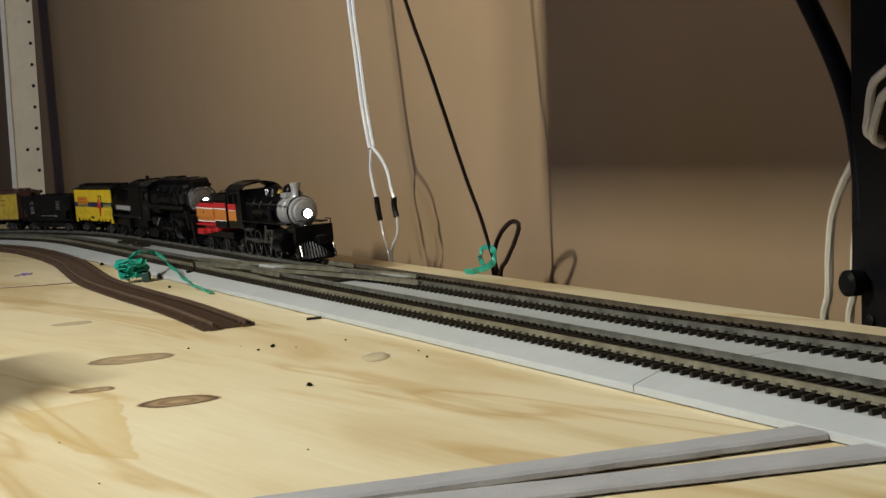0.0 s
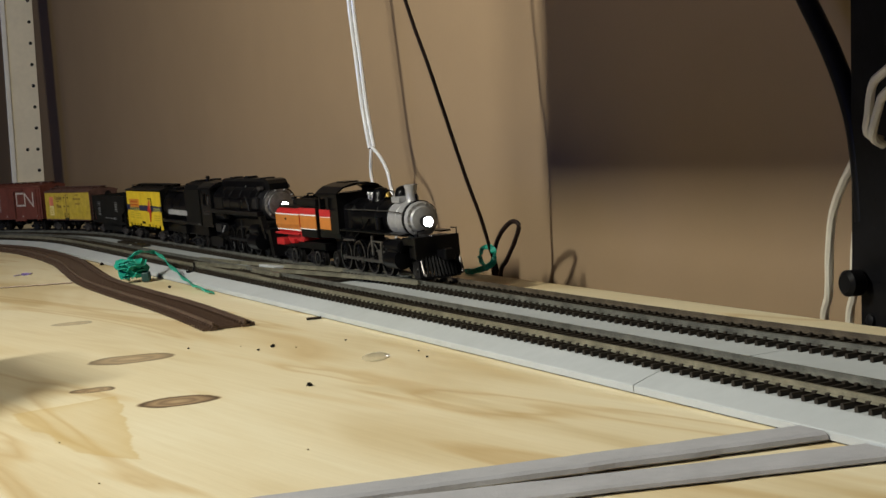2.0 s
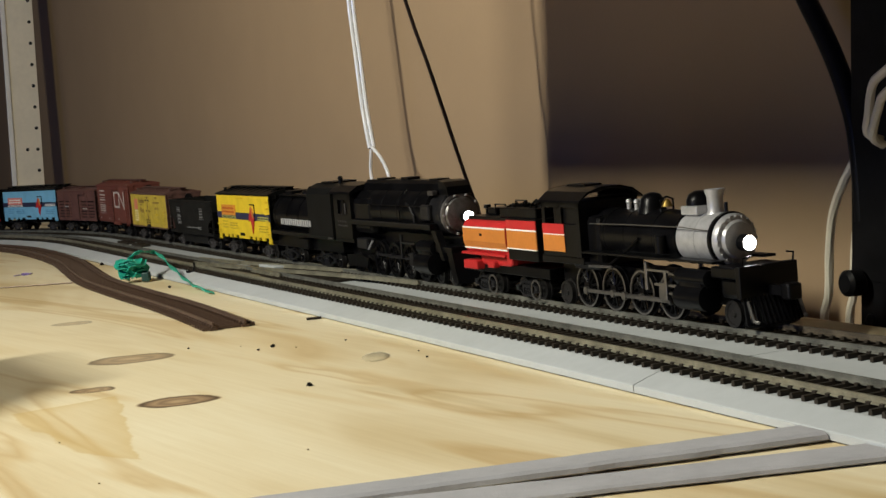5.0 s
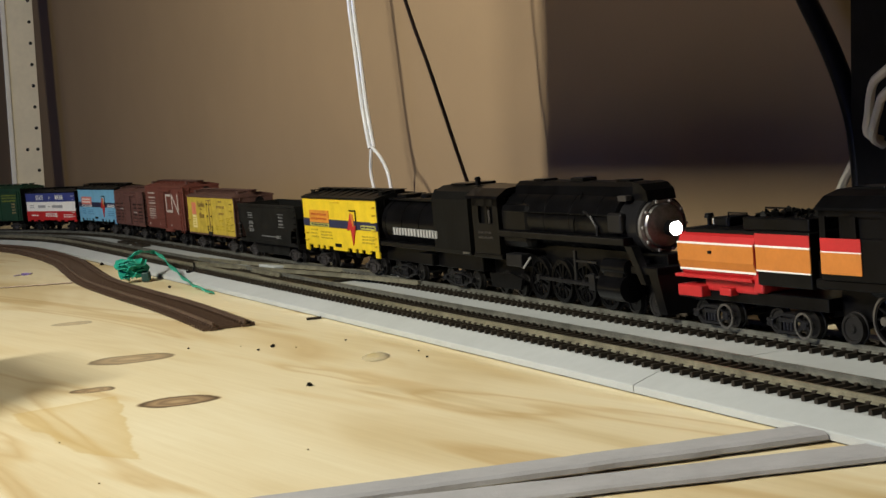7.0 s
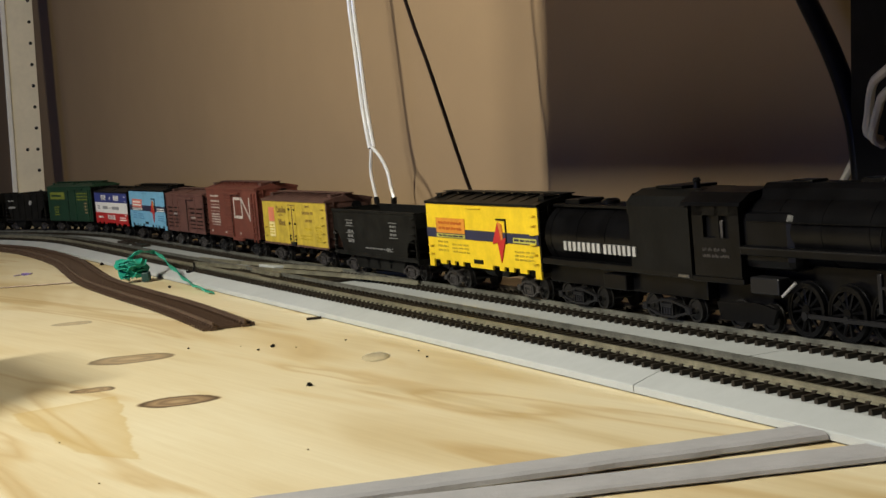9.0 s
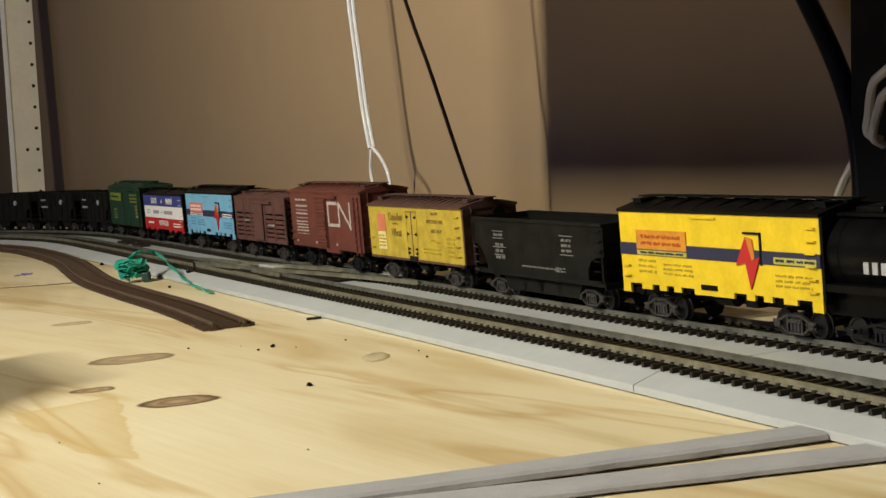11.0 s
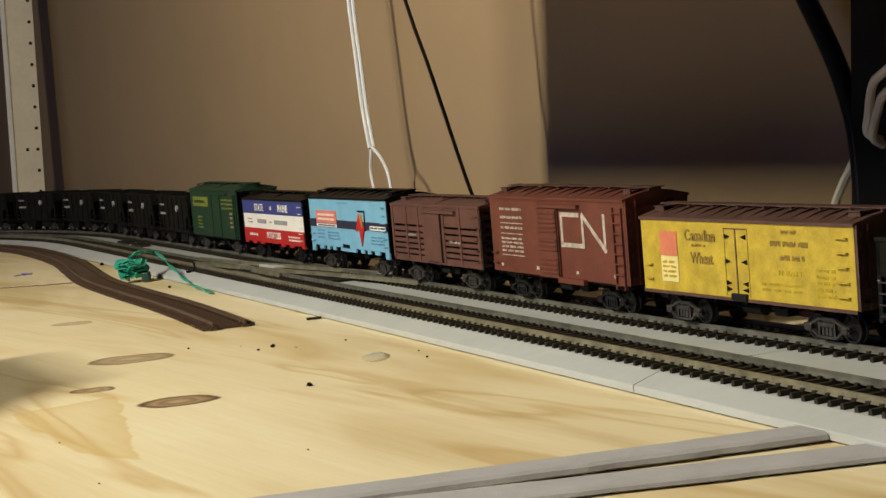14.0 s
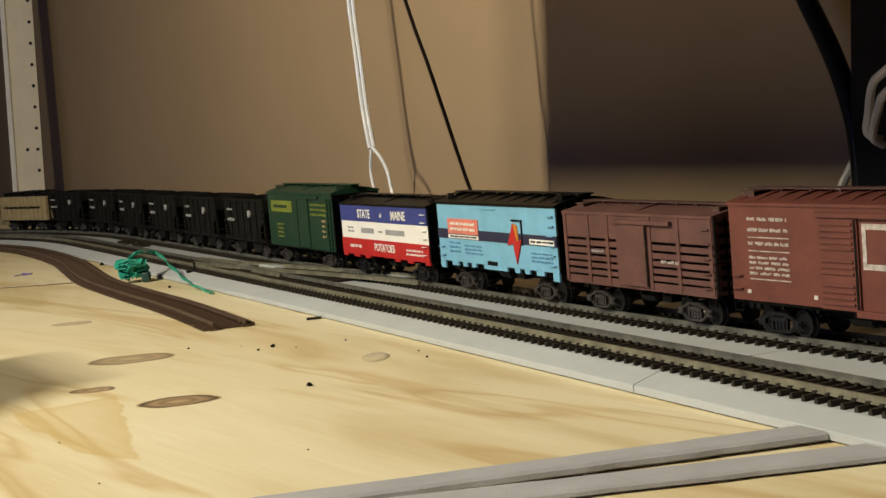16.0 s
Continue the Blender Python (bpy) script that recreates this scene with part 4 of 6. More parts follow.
def advert_reefer(label, u0, u1, paint, panel, strip_mat):
    c, L = car("reefer_car", label, u0, u1)
    z0, z1 = 0.0156, 0.0468
    shell(c, L, z0, z1, paint, BLACK)
    underframe(c, L, z0)
    roof(c, L, z1 + 0.0008, z1 + 0.0042, BLACK, 9, BLACK)
    car_end(c, L, z0, z1, BLACK)
    h = z1 - z0 + 0.001
    X = lambda f: at(L, f)
    Z = lambda f: z1 - f * h
    for a, b in ((0.0, 0.045), (0.11, 0.17), (0.21, 0.25), (0.29, 0.33), (0.40, 0.60), (0.66, 0.70), (0.74, 0.78), (0.83, 0.89), (0.955, 1.0)):
        drop = 0.0042 if a == 0.0 or b == 1.0 else 0.0022
        bm = bmesh.new()
        box(bm, X(a), X(b), -HALF, -HALF + 0.001, z0 - drop, z0 + 0.0004)
        part("sill_tab", bm, paint, c)
    bar(c, X(0), X(1), Z(0.585), Z(0.425), NAVY, name="painted_band")
    bar(c, X(0.10), X(0.375), Z(0.50), Z(0.25), panel, proud=0.0005, name="advert_panel")
    lines_of_bars(c, X(0.125), X(0.35), Z(0.47), Z(0.29), 2, DEEP_ORANGE if panel is not SALMON else WHITE, 3, -HALF - 0.0005)
    bar(c, X(0.10), X(0.375), Z(0.575), Z(0.515), strip_mat, proud=0.0005, name="lettering_strip")
    bar(c, X(0.80), X(0.985), Z(0.57), Z(0.49), strip_mat, proud=0.0005, name="lettering_strip")
    lines_of_bars(c, X(0.81), X(0.98), Z(0.56), Z(0.50), 1, NAVY, 9, -HALF - 0.0005)
    lines_of_bars(c, X(0.12), X(0.36), Z(0.57), Z(0.52), 1, NAVY, 11, -HALF - 0.0005)
    lines_of_bars(c, X(0.10), X(0.20), Z(0.84), Z(0.62), 3, FAINT_BLUE if paint is BLUE else FAINT_OLIVE, 5)
    lines_of_bars(c, X(0.24), X(0.40), Z(0.84), Z(0.66), 3, FAINT_BLUE if paint is BLUE else FAINT_OLIVE, 6)
    lines_of_bars(c, X(0.80), X(0.96), Z(0.86), Z(0.68), 3, FAINT_BLUE if paint is BLUE else FAINT_OLIVE, 7)
    # red pointed flash over a small door frame
    bm = bmesh.new()
    k = lambda f, g: (X(f), Z(g))
    prism(bm, [k(0.625, 0.62), k(0.675, 0.27), k(0.70, 0.55), k(0.74, 0.50), k(0.69, 0.90), k(0.67, 0.58)][::-1], "y", -HALF - 0.0007, -HALF)
    part("red_flash", bm, RED, c)
    bm = bmesh.new()
    prism(bm, [k(0.675, 0.27), k(0.70, 0.55), k(0.715, 0.52), k(0.705, 0.30)][::-1], "y", -HALF - 0.0006, -HALF)
    part("orange_flash", bm, ORANGE, c)
    bar(c, X(0.665), X(0.745), Z(0.235), Z(0.21), BLACK, proud=0.0008, name="door_hood")
    bar(c, X(0.738), X(0.745), Z(0.60), Z(0.22), BLACK, proud=0.0006, name="door_bar")
    bar(c, X(0.44), X(0.52), Z(0.965), Z(0.90), BLACK, proud=0.0004, name="step_slot")
    bar(c, X(0.40), X(0.53), Z(0.075), Z(0.055), paint, proud=0.0008, name="grab_iron")
    ladder(c, X(0.945), X(0.985), z0 + 0.001, z1 - 0.002, 6, paint, rails=False)
    ladder(c, X(0.015), X(0.055), z0 + 0.001, z0 + 0.010, 2, paint, rails=False)
    return c


advert_reefer("bright yellow refrigerator car with navy band and red flash", -0.0724, 0.0606, YELLOW, material("panel_orange", (0.58, 0.23, 0.025), 0.5, scale=150, vary=0.15), material("olive_strip", (0.42, 0.40, 0.08), 0.5))
advert_reefer("sky blue refrigerator car with dark band and red flash", -0.7958, -0.6597, BLUE, SALMON, WHITE)


def grain_car():
    c, L = car("reefer_car", "weathered yellow refrigerator car with red-brown ribbed roof", -0.3712, -0.2376)
    z0, z1 = 0.0136, 0.0440
    shell(c, L, z0, z1, REEFER, ROOF_RED)
    underframe(c, L, z0)
    roof(c, L, z1 + 0.0006, z1 + 0.0040, ROOF_RED, 16, ROOF_RED)
    car_end(c, L, z0, z1, ROOF_RED)
    h = z1 - z0
    X = lambda f: at(L, f)
    Z = lambda f: z1 - f * h
    bar(c, X(0), X(1), z0 - 0.0010, z0 + 0.0003, ROOF_RED, name="side_sill")
    bar(c, X(0.105), X(0.195), Z(0.50), Z(0.17), material("faded_red", (0.62, 0.19, 0.11), 0.5), name="advert_can")
    bar(c, X(0.105), X(0.195), Z(0.86), Z(0.51), material("pale_yellow", (0.72, 0.62, 0.28), 0.5), name="advert_can")
    lines_of_bars(c, X(0.115), X(0.185), Z(0.82), Z(0.56), 4, FAINT_OLIVE, 21, -HALF - 0.0003)
    lettering(c, "Canadian", X(0.315), Z(0.215), 0.0066, FAINT_BROWN, -HALF, "CENTER", 0.85)
    lines_of_bars(c, X(0.27), X(0.34), Z(0.38), Z(0.31), 1, FAINT_BROWN, 23)
    lettering(c, "Wheat", X(0.32), Z(0.515), 0.0064, FAINT_BROWN, -HALF, "CENTER", 0.85)
    lines_of_bars(c, X(0.70), X(0.77), Z(0.16), Z(0.07), 1, FAINT_BROWN, 25)
    lines_of_bars(c, X(0.65), X(0.82), Z(0.33), Z(0.20), 1, FAINT_BROWN, 26)
    lines_of_bars(c, X(0.69), X(0.80), Z(0.50), Z(0.37), 1, FAINT_BROWN, 27)
    lines_of_bars(c, X(0.68), X(0.78), Z(0.68), Z(0.57), 1, FAINT_OLIVE, 28)
    lines_of_bars(c, X(0.60), X(0.78), Z(0.88), Z(0.74), 2, FAINT_OLIVE, 29)
    lines_of_bars(c, X(0.84), X(0.92), Z(0.90), Z(0.52), 5, FAINT_OLIVE, 30)
    for f, m in ((0.435, REEFER), (0.49, CAR_BROWN), (0.545, REEFER)):
        bar(c, X(f) - 0.0003, X(f) + 0.0003, Z(0.96), Z(0.10), m, name="door_joint")
    bar(c, X(0.435), X(0.545), Z(0.105), Z(0.092), CAR_BROWN, name="door_joint")
    for g in (0.20, 0.52, 0.80, 0.88):
        for a, b in ((0.44, 0.462), (0.515, 0.54)):
            bm = bmesh.new()
            prism(bm, [(X(a), Z(g) - 0.0009), (X(a), Z(g) + 0.0009), (X(b), Z(g))] if a < 0.5 else [(X(b), Z(g) + 0.0009), (X(b), Z(g) - 0.0009), (X(a), Z(g))], "y", -HALF - 0.0006, -HALF)
            part("hinge", bm, BLACK, c)
    bar(c, X(0.465), X(0.535), Z(1.02), Z(0.93), GREY_DARK, proud=0.0012, name="door_step")
    ladder(c, X(0.93), X(0.975), z0 + 0.002, z1 - 0.002, 5, REEFER, rails=False)
    ladder(c, X(0.02), X(0.055), z0 + 0.002, z0 + 0.014, 2, REEFER, rails=False)


grain_car()


def red_boxcar():
    c, L = car("boxcar", "oxide red boxcar with ribbed door and large white logo", -0.518, -0.386)
    z0, z1 = 0.0136, 0.0508
    shell(c, L, z0, z1, CAR_RED, CAR_RED)
    underframe(c, L, z0, trucks=DARK_TRUCK)
    roof(c, L, z1 + 0.0006, z1 + 0.0040, CAR_RED, 13, ROOF_RED)
    car_end(c, L, z0, z1, CAR_RED)
    h = z1 - z0
    X = lambda f: at(L, f)
    Z = lambda f: z1 - f * h
    door = bar(c, X(0.395), X(0.55), Z(1.0), Z(0.12), CAR_RED, proud=0.0010, name="door")
    for k in range(14):
        if k in (5, 9):
            continue
        g = 0.16 + k * 0.059
        bm = bmesh.new()
        box(bm, X(0.405), X(0.532), -HALF - 0.0016, -HALF - 0.0008, Z(g + 0.028), Z(g), 0.0002)
        part("door_rib", bm, CAR_RED, door)
    bar(door, X(0.538), X(0.547), Z(0.98), Z(0.13), BLACK, y=-HALF - 0.0009, name="door_edge")
    bar(c, X(0.385), X(0.705), Z(0.11), Z(0.065), CAR_RED, proud=0.0019, name="door_track")
    bar(c, X(0.54), X(0.725), Z(1.05), Z(0.985), CAR_RED, proud=0.0019, name="door_track")
    # open bracket and zigzag of the logo
    t = 0.0020
    def stroke(pts, name):
        bm = bmesh.new()
        for k, ((xa, za), (xb, zb)) in enumerate(zip(pts, pts[1:])):
            d = Vector((xb - xa, 0, zb - za)).normalized()
            n = Vector((-d.z, 0, d.x)) * t / 2
            a, b = Vector((xa, 0, za)) - d * t / 2, Vector((xb, 0, zb)) + d * t / 2
            prism(bm, [((a - n).x, (a - n).z), ((b - n).x, (b - n).z), ((b + n).x, (b + n).z), ((a + n).x, (a + n).z)], "y", -HALF - 0.0002 - 0.00004 * k, -HALF)
        part(name, bm, PRINT_WHITE, c)
    stroke([(X(0.690), Z(0.19)), (X(0.570), Z(0.19)), (X(0.570), Z(0.57)), (X(0.722), Z(0.57)), (X(0.722), Z(0.22))], "logo_bracket")
    stroke([(X(0.722), Z(0.19)), (X(0.868), Z(0.60)), (X(0.868), Z(0.19))], "logo_zigzag")
    for g0, g1, n, sd in ((0.19, 0.12, 1, 41), (0.30, 0.23, 1, 42), (0.44, 0.37, 1, 43), (0.74, 0.52, 4, 44)):
        lines_of_bars(c, X(0.085), X(0.262), Z(g0), Z(g1), n, PRINT_WHITE, sd)
    for g in (0.335, 0.475, 0.765):
        bar(c, X(0.085), X(0.265), Z(g + 0.010), Z(g), PRINT_WHITE, proud=0.0002)
    for f in (0.07, 0.36, 0.655, 0.915):
        bar(c, X(f), X(f) + 0.0022, Z(0.925), Z(0.885), PRINT_WHITE, proud=0.0003, name="white_dot")
    ladder(c, X(0.935), X(0.99), z0 - 0.002, z1 - 0.003, 8, CAR_RED)
    ladder(c, X(0.01), X(0.05), z0 + 0.002, z0 + 0.012, 2, CAR_RED, rails=False)


red_boxcar()


def stock_car():
    c, L = car("stock_car", "mineral brown slatted stock car with closed door", -0.651, -0.532)
    z0, z1 = 0.0136, 0.0452
    underframe(c, L, z0)
    h = z1 - z0
    X = lambda f: at(L, f)
    Z = lambda f: z1 - f * h
    bm = bmesh.new()
    box(bm, X(0.005), X(0.995), -HALF + 0.0022, HALF - 0.0022, z0, z1)
    part("inner_shell", bm, BLACK, c)
    for y, o in ((-HALF, 1), (HALF, -1)):
        edges = [(0.0, 0.36), (0.40, 0.475), (0.51, 0.585), (0.62, 0.685), (0.72, 0.785), (0.82, 0.885), (0.915, 1.03)]
        for g0, g1 in edges:
            bm = bmesh.new()
            box(bm, X(0), X(1), min(y, y + 0.001 * o), max(y, y + 0.001 * o), Z(g1), Z(g0), 0.00015)
            part("slat", bm, CAR_BROWN, c)
        for f in (0.0, 0.17, 0.31, 0.60, 0.78, 0.975):
            bm = bmesh.new()
            box(bm, X(f), X(f) + 0.0025, min(y - 0.0004 * o, y + 0.001 * o), max(y - 0.0004 * o, y + 0.001 * o), z0, z1)
            part("post", bm, CAR_BROWN, c)
    door = bar(c, X(0.395), X(0.60), Z(0.98), Z(0.13), CAR_BROWN, proud=0.0011, name="door")
    bar(door, X(0.395), X(0.60), Z(0.56), Z(0.53), CAR_BROWN, y=-HALF - 0.0010, name="door_rail")
    bar(door, X(0.59), X(0.60), Z(0.97), Z(0.14), BLACK, y=-HALF - 0.0010, name="door_edge")
    bar(c, X(0.375), X(0.76), Z(0.13), Z(0.075), CAR_BROWN, proud=0.0020, name="door_track")
    lines_of_bars(c, X(0.68), X(0.80), Z(0.66), Z(0.58), 1, PRINT_WHITE, 51, -HALF - 0.0003)
    lines_of_bars(c, X(0.20), X(0.30), Z(0.58), Z(0.51), 1, PRINT_GREY, 52, -HALF - 0.0003)
    for x, o in ((X(0), 1), (X(1), -1)):
        bm = bmesh.new()
        box(bm, min(x, x + 0.001 * o), max(x, x + 0.001 * o), -HALF + 0.001, HALF - 0.001, z0, z1)
        part("end_wall", bm, CAR_BROWN, c)
    roof(c, L, z1 + 0.0004, z1 + 0.0030, CAR_BROWN, 1, ROOF_RED)
    car_end(c, L, z0, z1, BLACK)
    ladder(c, X(0.94), X(0.985), z0, z1 - 0.002, 5, CAR_BROWN, rails=False)


stock_car()


def tricolour_car():
    c, L = car("boxcar", "blue, white and red striped boxcar with black roof", -0.947, -0.811)
    z0, z1 = 0.0136, 0.0440
    shell(c, L, z0, z1, WHITE, BLACK)
    underframe(c, L, z0, trucks=DARK_TRUCK)
    roof(c, L, z1 + 0.0005, z1 + 0.0038, BLACK, 1, BLACK)
    car_end(c, L, z0, z1, BLACK)
    h = z1 - z0
    X = lambda f: at(L, f)
    Z = lambda f: z1 - f * h
    bar(c, X(0), X(1), Z(0.345), Z(0.0), DEEP_BLUE, name="blue_stripe")
    bar(c, X(0), X(1), Z(1.03), Z(0.70), RED, name="red_stripe")
    lettering(c, "STATE", X(0.30), Z(0.20), 0.0074, WHITE, -HALF - 0.0003)
    lettering(c, "of", X(0.50), Z(0.20), 0.0042, WHITE, -HALF - 0.0003)
    lettering(c, "MAINE", X(0.70), Z(0.20), 0.0074, WHITE, -HALF - 0.0003)
    lettering(c, "POTATOES", X(0.52), Z(0.85), 0.0064, WHITE, -HALF - 0.0003)
    bar(c, X(0.25), X(0.40), Z(0.575), Z(0.475), PRINT_GREY)
    bar(c, X(0.455), X(0.50), Z(0.545), Z(0.515), PRINT_GREY)
    bar(c, X(0.54), X(0.75), Z(0.575), Z(0.475), PRINT_GREY)
    lines_of_bars(c, X(0.08), X(0.16), Z(0.60), Z(0.45), 2, PRINT_GREY, 61)
    lines_of_bars(c, X(0.10), X(0.24), Z(0.92), Z(0.80), 1, WHITE, 62, -HALF - 0.0003)
    lines_of_bars(c, X(0.76), X(0.94), Z(0.95), Z(0.80), 2, WHITE, 63, -HALF - 0.0003)
    ladder(c, X(0.945), X(0.985), z0 + 0.001, z1 - 0.002, 6, WHITE, rails=False)
    for a, b in ((0.0, 0.05), (0.13, 0.2), (0.27, 0.33), (0.62, 0.68), (0.76, 0.82), (0.95, 1.0)):
        bm = bmesh.new()
        box(bm, X(a), X(b), -HALF, -HALF + 0.001, z0 - 0.0025, z0 - 0.0002)
        part("sill_tab", bm, RED, c)


tricolour_car()


def green_boxcar():
    c, L = car("boxcar", "dark green boxcar with yellow lettering and panel", -1.096, -0.963)
    z0, z1 = 0.0120, 0.0495
    shell(c, L, z0, z1, GREEN, BLACK)
    underframe(c, L, z0)
    roof(c, L, z1 + 0.0005, z1 + 0.0040, GREEN, 1, GREEN)
    car_end(c, L, z0, z1, BLACK)
    h = z1 - z0
    X = lambda f: at(L, f)
    Z = lambda f: z1 - f * h
    olive = material("yellow_green_paint", (0.16, 0.19, 0.03), 0.5)
    bar(c, X(0.06), X(0.40), Z(0.36), Z(0.15), olive, name="name_panel")
    bar(c, X(0.10), X(0.32), Z(0.28), Z(0.23), GREEN, proud=0.0005)
    lines_of_bars(c, X(0.14), X(0.25), Z(0.86), Z(0.56), 4, olive, 71)
    lines_of_bars(c, X(0.68), X(0.92), Z(0.42), Z(0.16), 3, olive, 72)
    lines_of_bars(c, X(0.84), X(0.90), Z(0.80), Z(0.44), 4, TAN, 73)
    bar(c, X(0.50), X(0.66), Z(0.97), Z(0.10), GREEN, proud=0.0010, name="door")
    bar(c, X(0.48), X(0.82), Z(0.09), Z(0.05), GREEN, proud=0.0016, name="door_track")
    bar(c, X(0.497), X(0.505), Z(0.97), Z(0.10), BLACK, proud=0.0012, name="door_edge")
    ladder(c, X(0.94), X(0.985), z0, z1 - 0.003, 6, GREEN)


green_boxcar()


def hopper_car(label, u0, u1, z1, bays, small, group):
    c, L = car("hopper_car", label, u0, u1, group)
    z0 = 0.0105
    X = lambda f: at(L, f)
    h = z1 - z0
    Z = lambda f: z1 - f * h
    for y, o in ((-HALF, 1), (HALF, -1)):
        bm = bmesh.new()
        prism(bm, [(X(0.0), Z(0.0)), (X(0.0), Z(0.42)), (X(0.06), Z(0.52)), (X(0.10), Z(0.72)), (X(0.115), Z(0.92)), (X(0.885), Z(0.92)), (X(0.890), Z(0.70)), (X(0.91), Z(0.58)), (X(0.95), Z(0.52)), (X(1.0), Z(0.50)), (X(1.0), Z(0.0))], "y", min(y, y + 0.0008 * o), max(y, y + 0.0008 * o))
        part("side_wall", bm, HOPPER, c)
        bm = bmesh.new()
        box(bm, X(0), X(1), min(y - 0.0008 * o, y + 0.001 * o), max(y - 0.0008 * o, y + 0.001 * o), z1 - 0.0014, z1 + 0.0002, 0.0003)
        box(bm, X(0), X(1), min(y - 0.0002 * o, y + 0.001 * o), max(y - 0.0002 * o, y + 0.001 * o), Z(0.96), Z(0.88))
        part("top_chord", bm, HOPPER, c)
        for f in (0.005, 0.985):
            bm = bmesh.new()
            box(bm, X(f) - 0.0008, X(f) + 0.0010, min(y, y + 0.0015 * o), max(y, y + 0.0015 * o), Z(0.96), z1)
            part("corner_post", bm, HOPPER, c)
    if small:
        for k in range(5):
            f = 0.18 + 0.16 * k
            bm = bmesh.new()
            box(bm, X(f) - 0.0006, X(f) + 0.0006, -HALF - 0.0009, -HALF, Z(0.9), Z(0.05))
            part("side_rib", bm, HOPPER, c)
    for s in (-1, 1):
        bm = bmesh.new()
        q = [(X(0.5) + s * L * 0.495, Z(0.15)), (X(0.5) + s * L * 0.33, Z(0.85)), (X(0.5) + s * L * 0.32, Z(0.80)), (X(0.5) + s * L * 0.485, Z(0.10))]
        prism(bm, q, "y", -HALF + 0.001, HALF - 0.001)
        part("slope_sheet", bm, HOPPER, c)
        bm = bmesh.new()
        x = s * L * 0.497
        box(bm, x - 0.0005, x + 0.0005, -HALF, HALF, Z(0.30), z1)
        box(bm, x - 0.0008, x + 0.0008, -HALF, HALF, Z(1.0), Z(0.90))
        for y in (-0.006, 0.006):
            box(bm, x - 0.0005, x + 0.0005, y - 0.0006, y + 0.0006, Z(0.95), Z(0.3))
        part("end_wall", bm, HOPPER, c)
    bm = bmesh.new()
    box(bm, X(0.12), X(0.88), -HALF + 0.001, HALF - 0.001, Z(0.82), Z(0.78))
    box(bm, X(0.01), X(0.99), -0.003, 0.003, 0.0085, 0.0112)
    part("floor_sheet", bm, HOPPER, c)
    for k in range(bays):
        x = X(0.30 + 0.40 * k / max(1, bays - 1))
        bm = bmesh.new()
        prism(bm, [(x - 0.015, Z(0.9)), (x + 0.015, Z(0.9)), (x + 0.009, 0.0042), (x - 0.009, 0.0042)], "y", -HALF + 0.003, HALF - 0.003)
        part("hopper_bay", bm, HOPPER, c)
    for x, w in ((-L / 2, -1), (L / 2, 1)):
        coupler(c, x, w)
    for f in (0.155, 0.845):
        truck(c, X(f))
    ladder(c, X(0.945), X(0.99), Z(0.95), z1 - 0.001, 6, HOPPER, rails=False)
    ladder(c, X(0.01), X(0.05), Z(0.98), Z(0.45), 4, TRUCK, rails=False)
    faint = material("dull_white_print", (0.30, 0.30, 0.30), 0.6) if small else material("grey_lettering", (0.16, 0.16, 0.16), 0.6)
    if small:
        lines_of_bars(c, X(0.10), X(0.24), Z(0.30), Z(0.20), 1, faint, 81, -HALF - 0.0010)
        lines_of_bars(c, X(0.10), X(0.28), Z(0.55), Z(0.42), 1, faint, 82, -HALF - 0.0010)
        bm = bmesh.new()
        disc(bm, (X(0.66), -HALF - 0.0009, Z(0.33)), "y", [(-0.0004, 0.0028), (0.0009, 0.0028)], 16)
        part("emblem", bm, faint, c)
    else:
        bm = bmesh.new()
        for x0, x1, zz in ((X(0.17), X(0.26), Z(0.22)), (X(0.17), X(0.26), Z(0.34)), (X(0.17), X(0.275), Z(0.49)), (X(0.18), X(0.265), Z(0.62)), (X(0.70), X(0.795), Z(0.22)), (X(0.70), X(0.795), Z(0.52)), (X(0.0), X(0.01), Z(0.5))):
            box(bm, x0, x1, -HALF - 0.0003, -HALF, zz - 0.0002, zz + 0.0002)
        part("lettering_lines", bm, faint, c)
        lines_of_bars(c, X(0.18), X(0.255), Z(0.33), Z(0.24), 1, faint, 83)
        lines_of_bars(c, X(0.19), X(0.265), Z(0.72), Z(0.40), 3, faint, 84)
        lines_of_bars(c, X(0.71), X(0.78), Z(0.50), Z(0.25), 3, faint, 85)
        lines_of_bars(c, X(0.40), X(0.70), Z(0.80), Z(0.74), 1, faint, 86)
        lines_of_bars(c, X(0.66), X(0.73), Z(0.82), Z(0.72), 2, faint, 87)
    return c


hopper_car("large empty black hopper car with faded grey lettering", -0.224, -0.089, 0.0402, 4, False, "cars of the train")
for k in range(6):
    hopper_car("small black ribbed hopper car with white marks", -1.2085 - k * HOP_PITCH, -1.1085 - k * HOP_PITCH, 0.0435, 2, True, "row of small hopper cars")


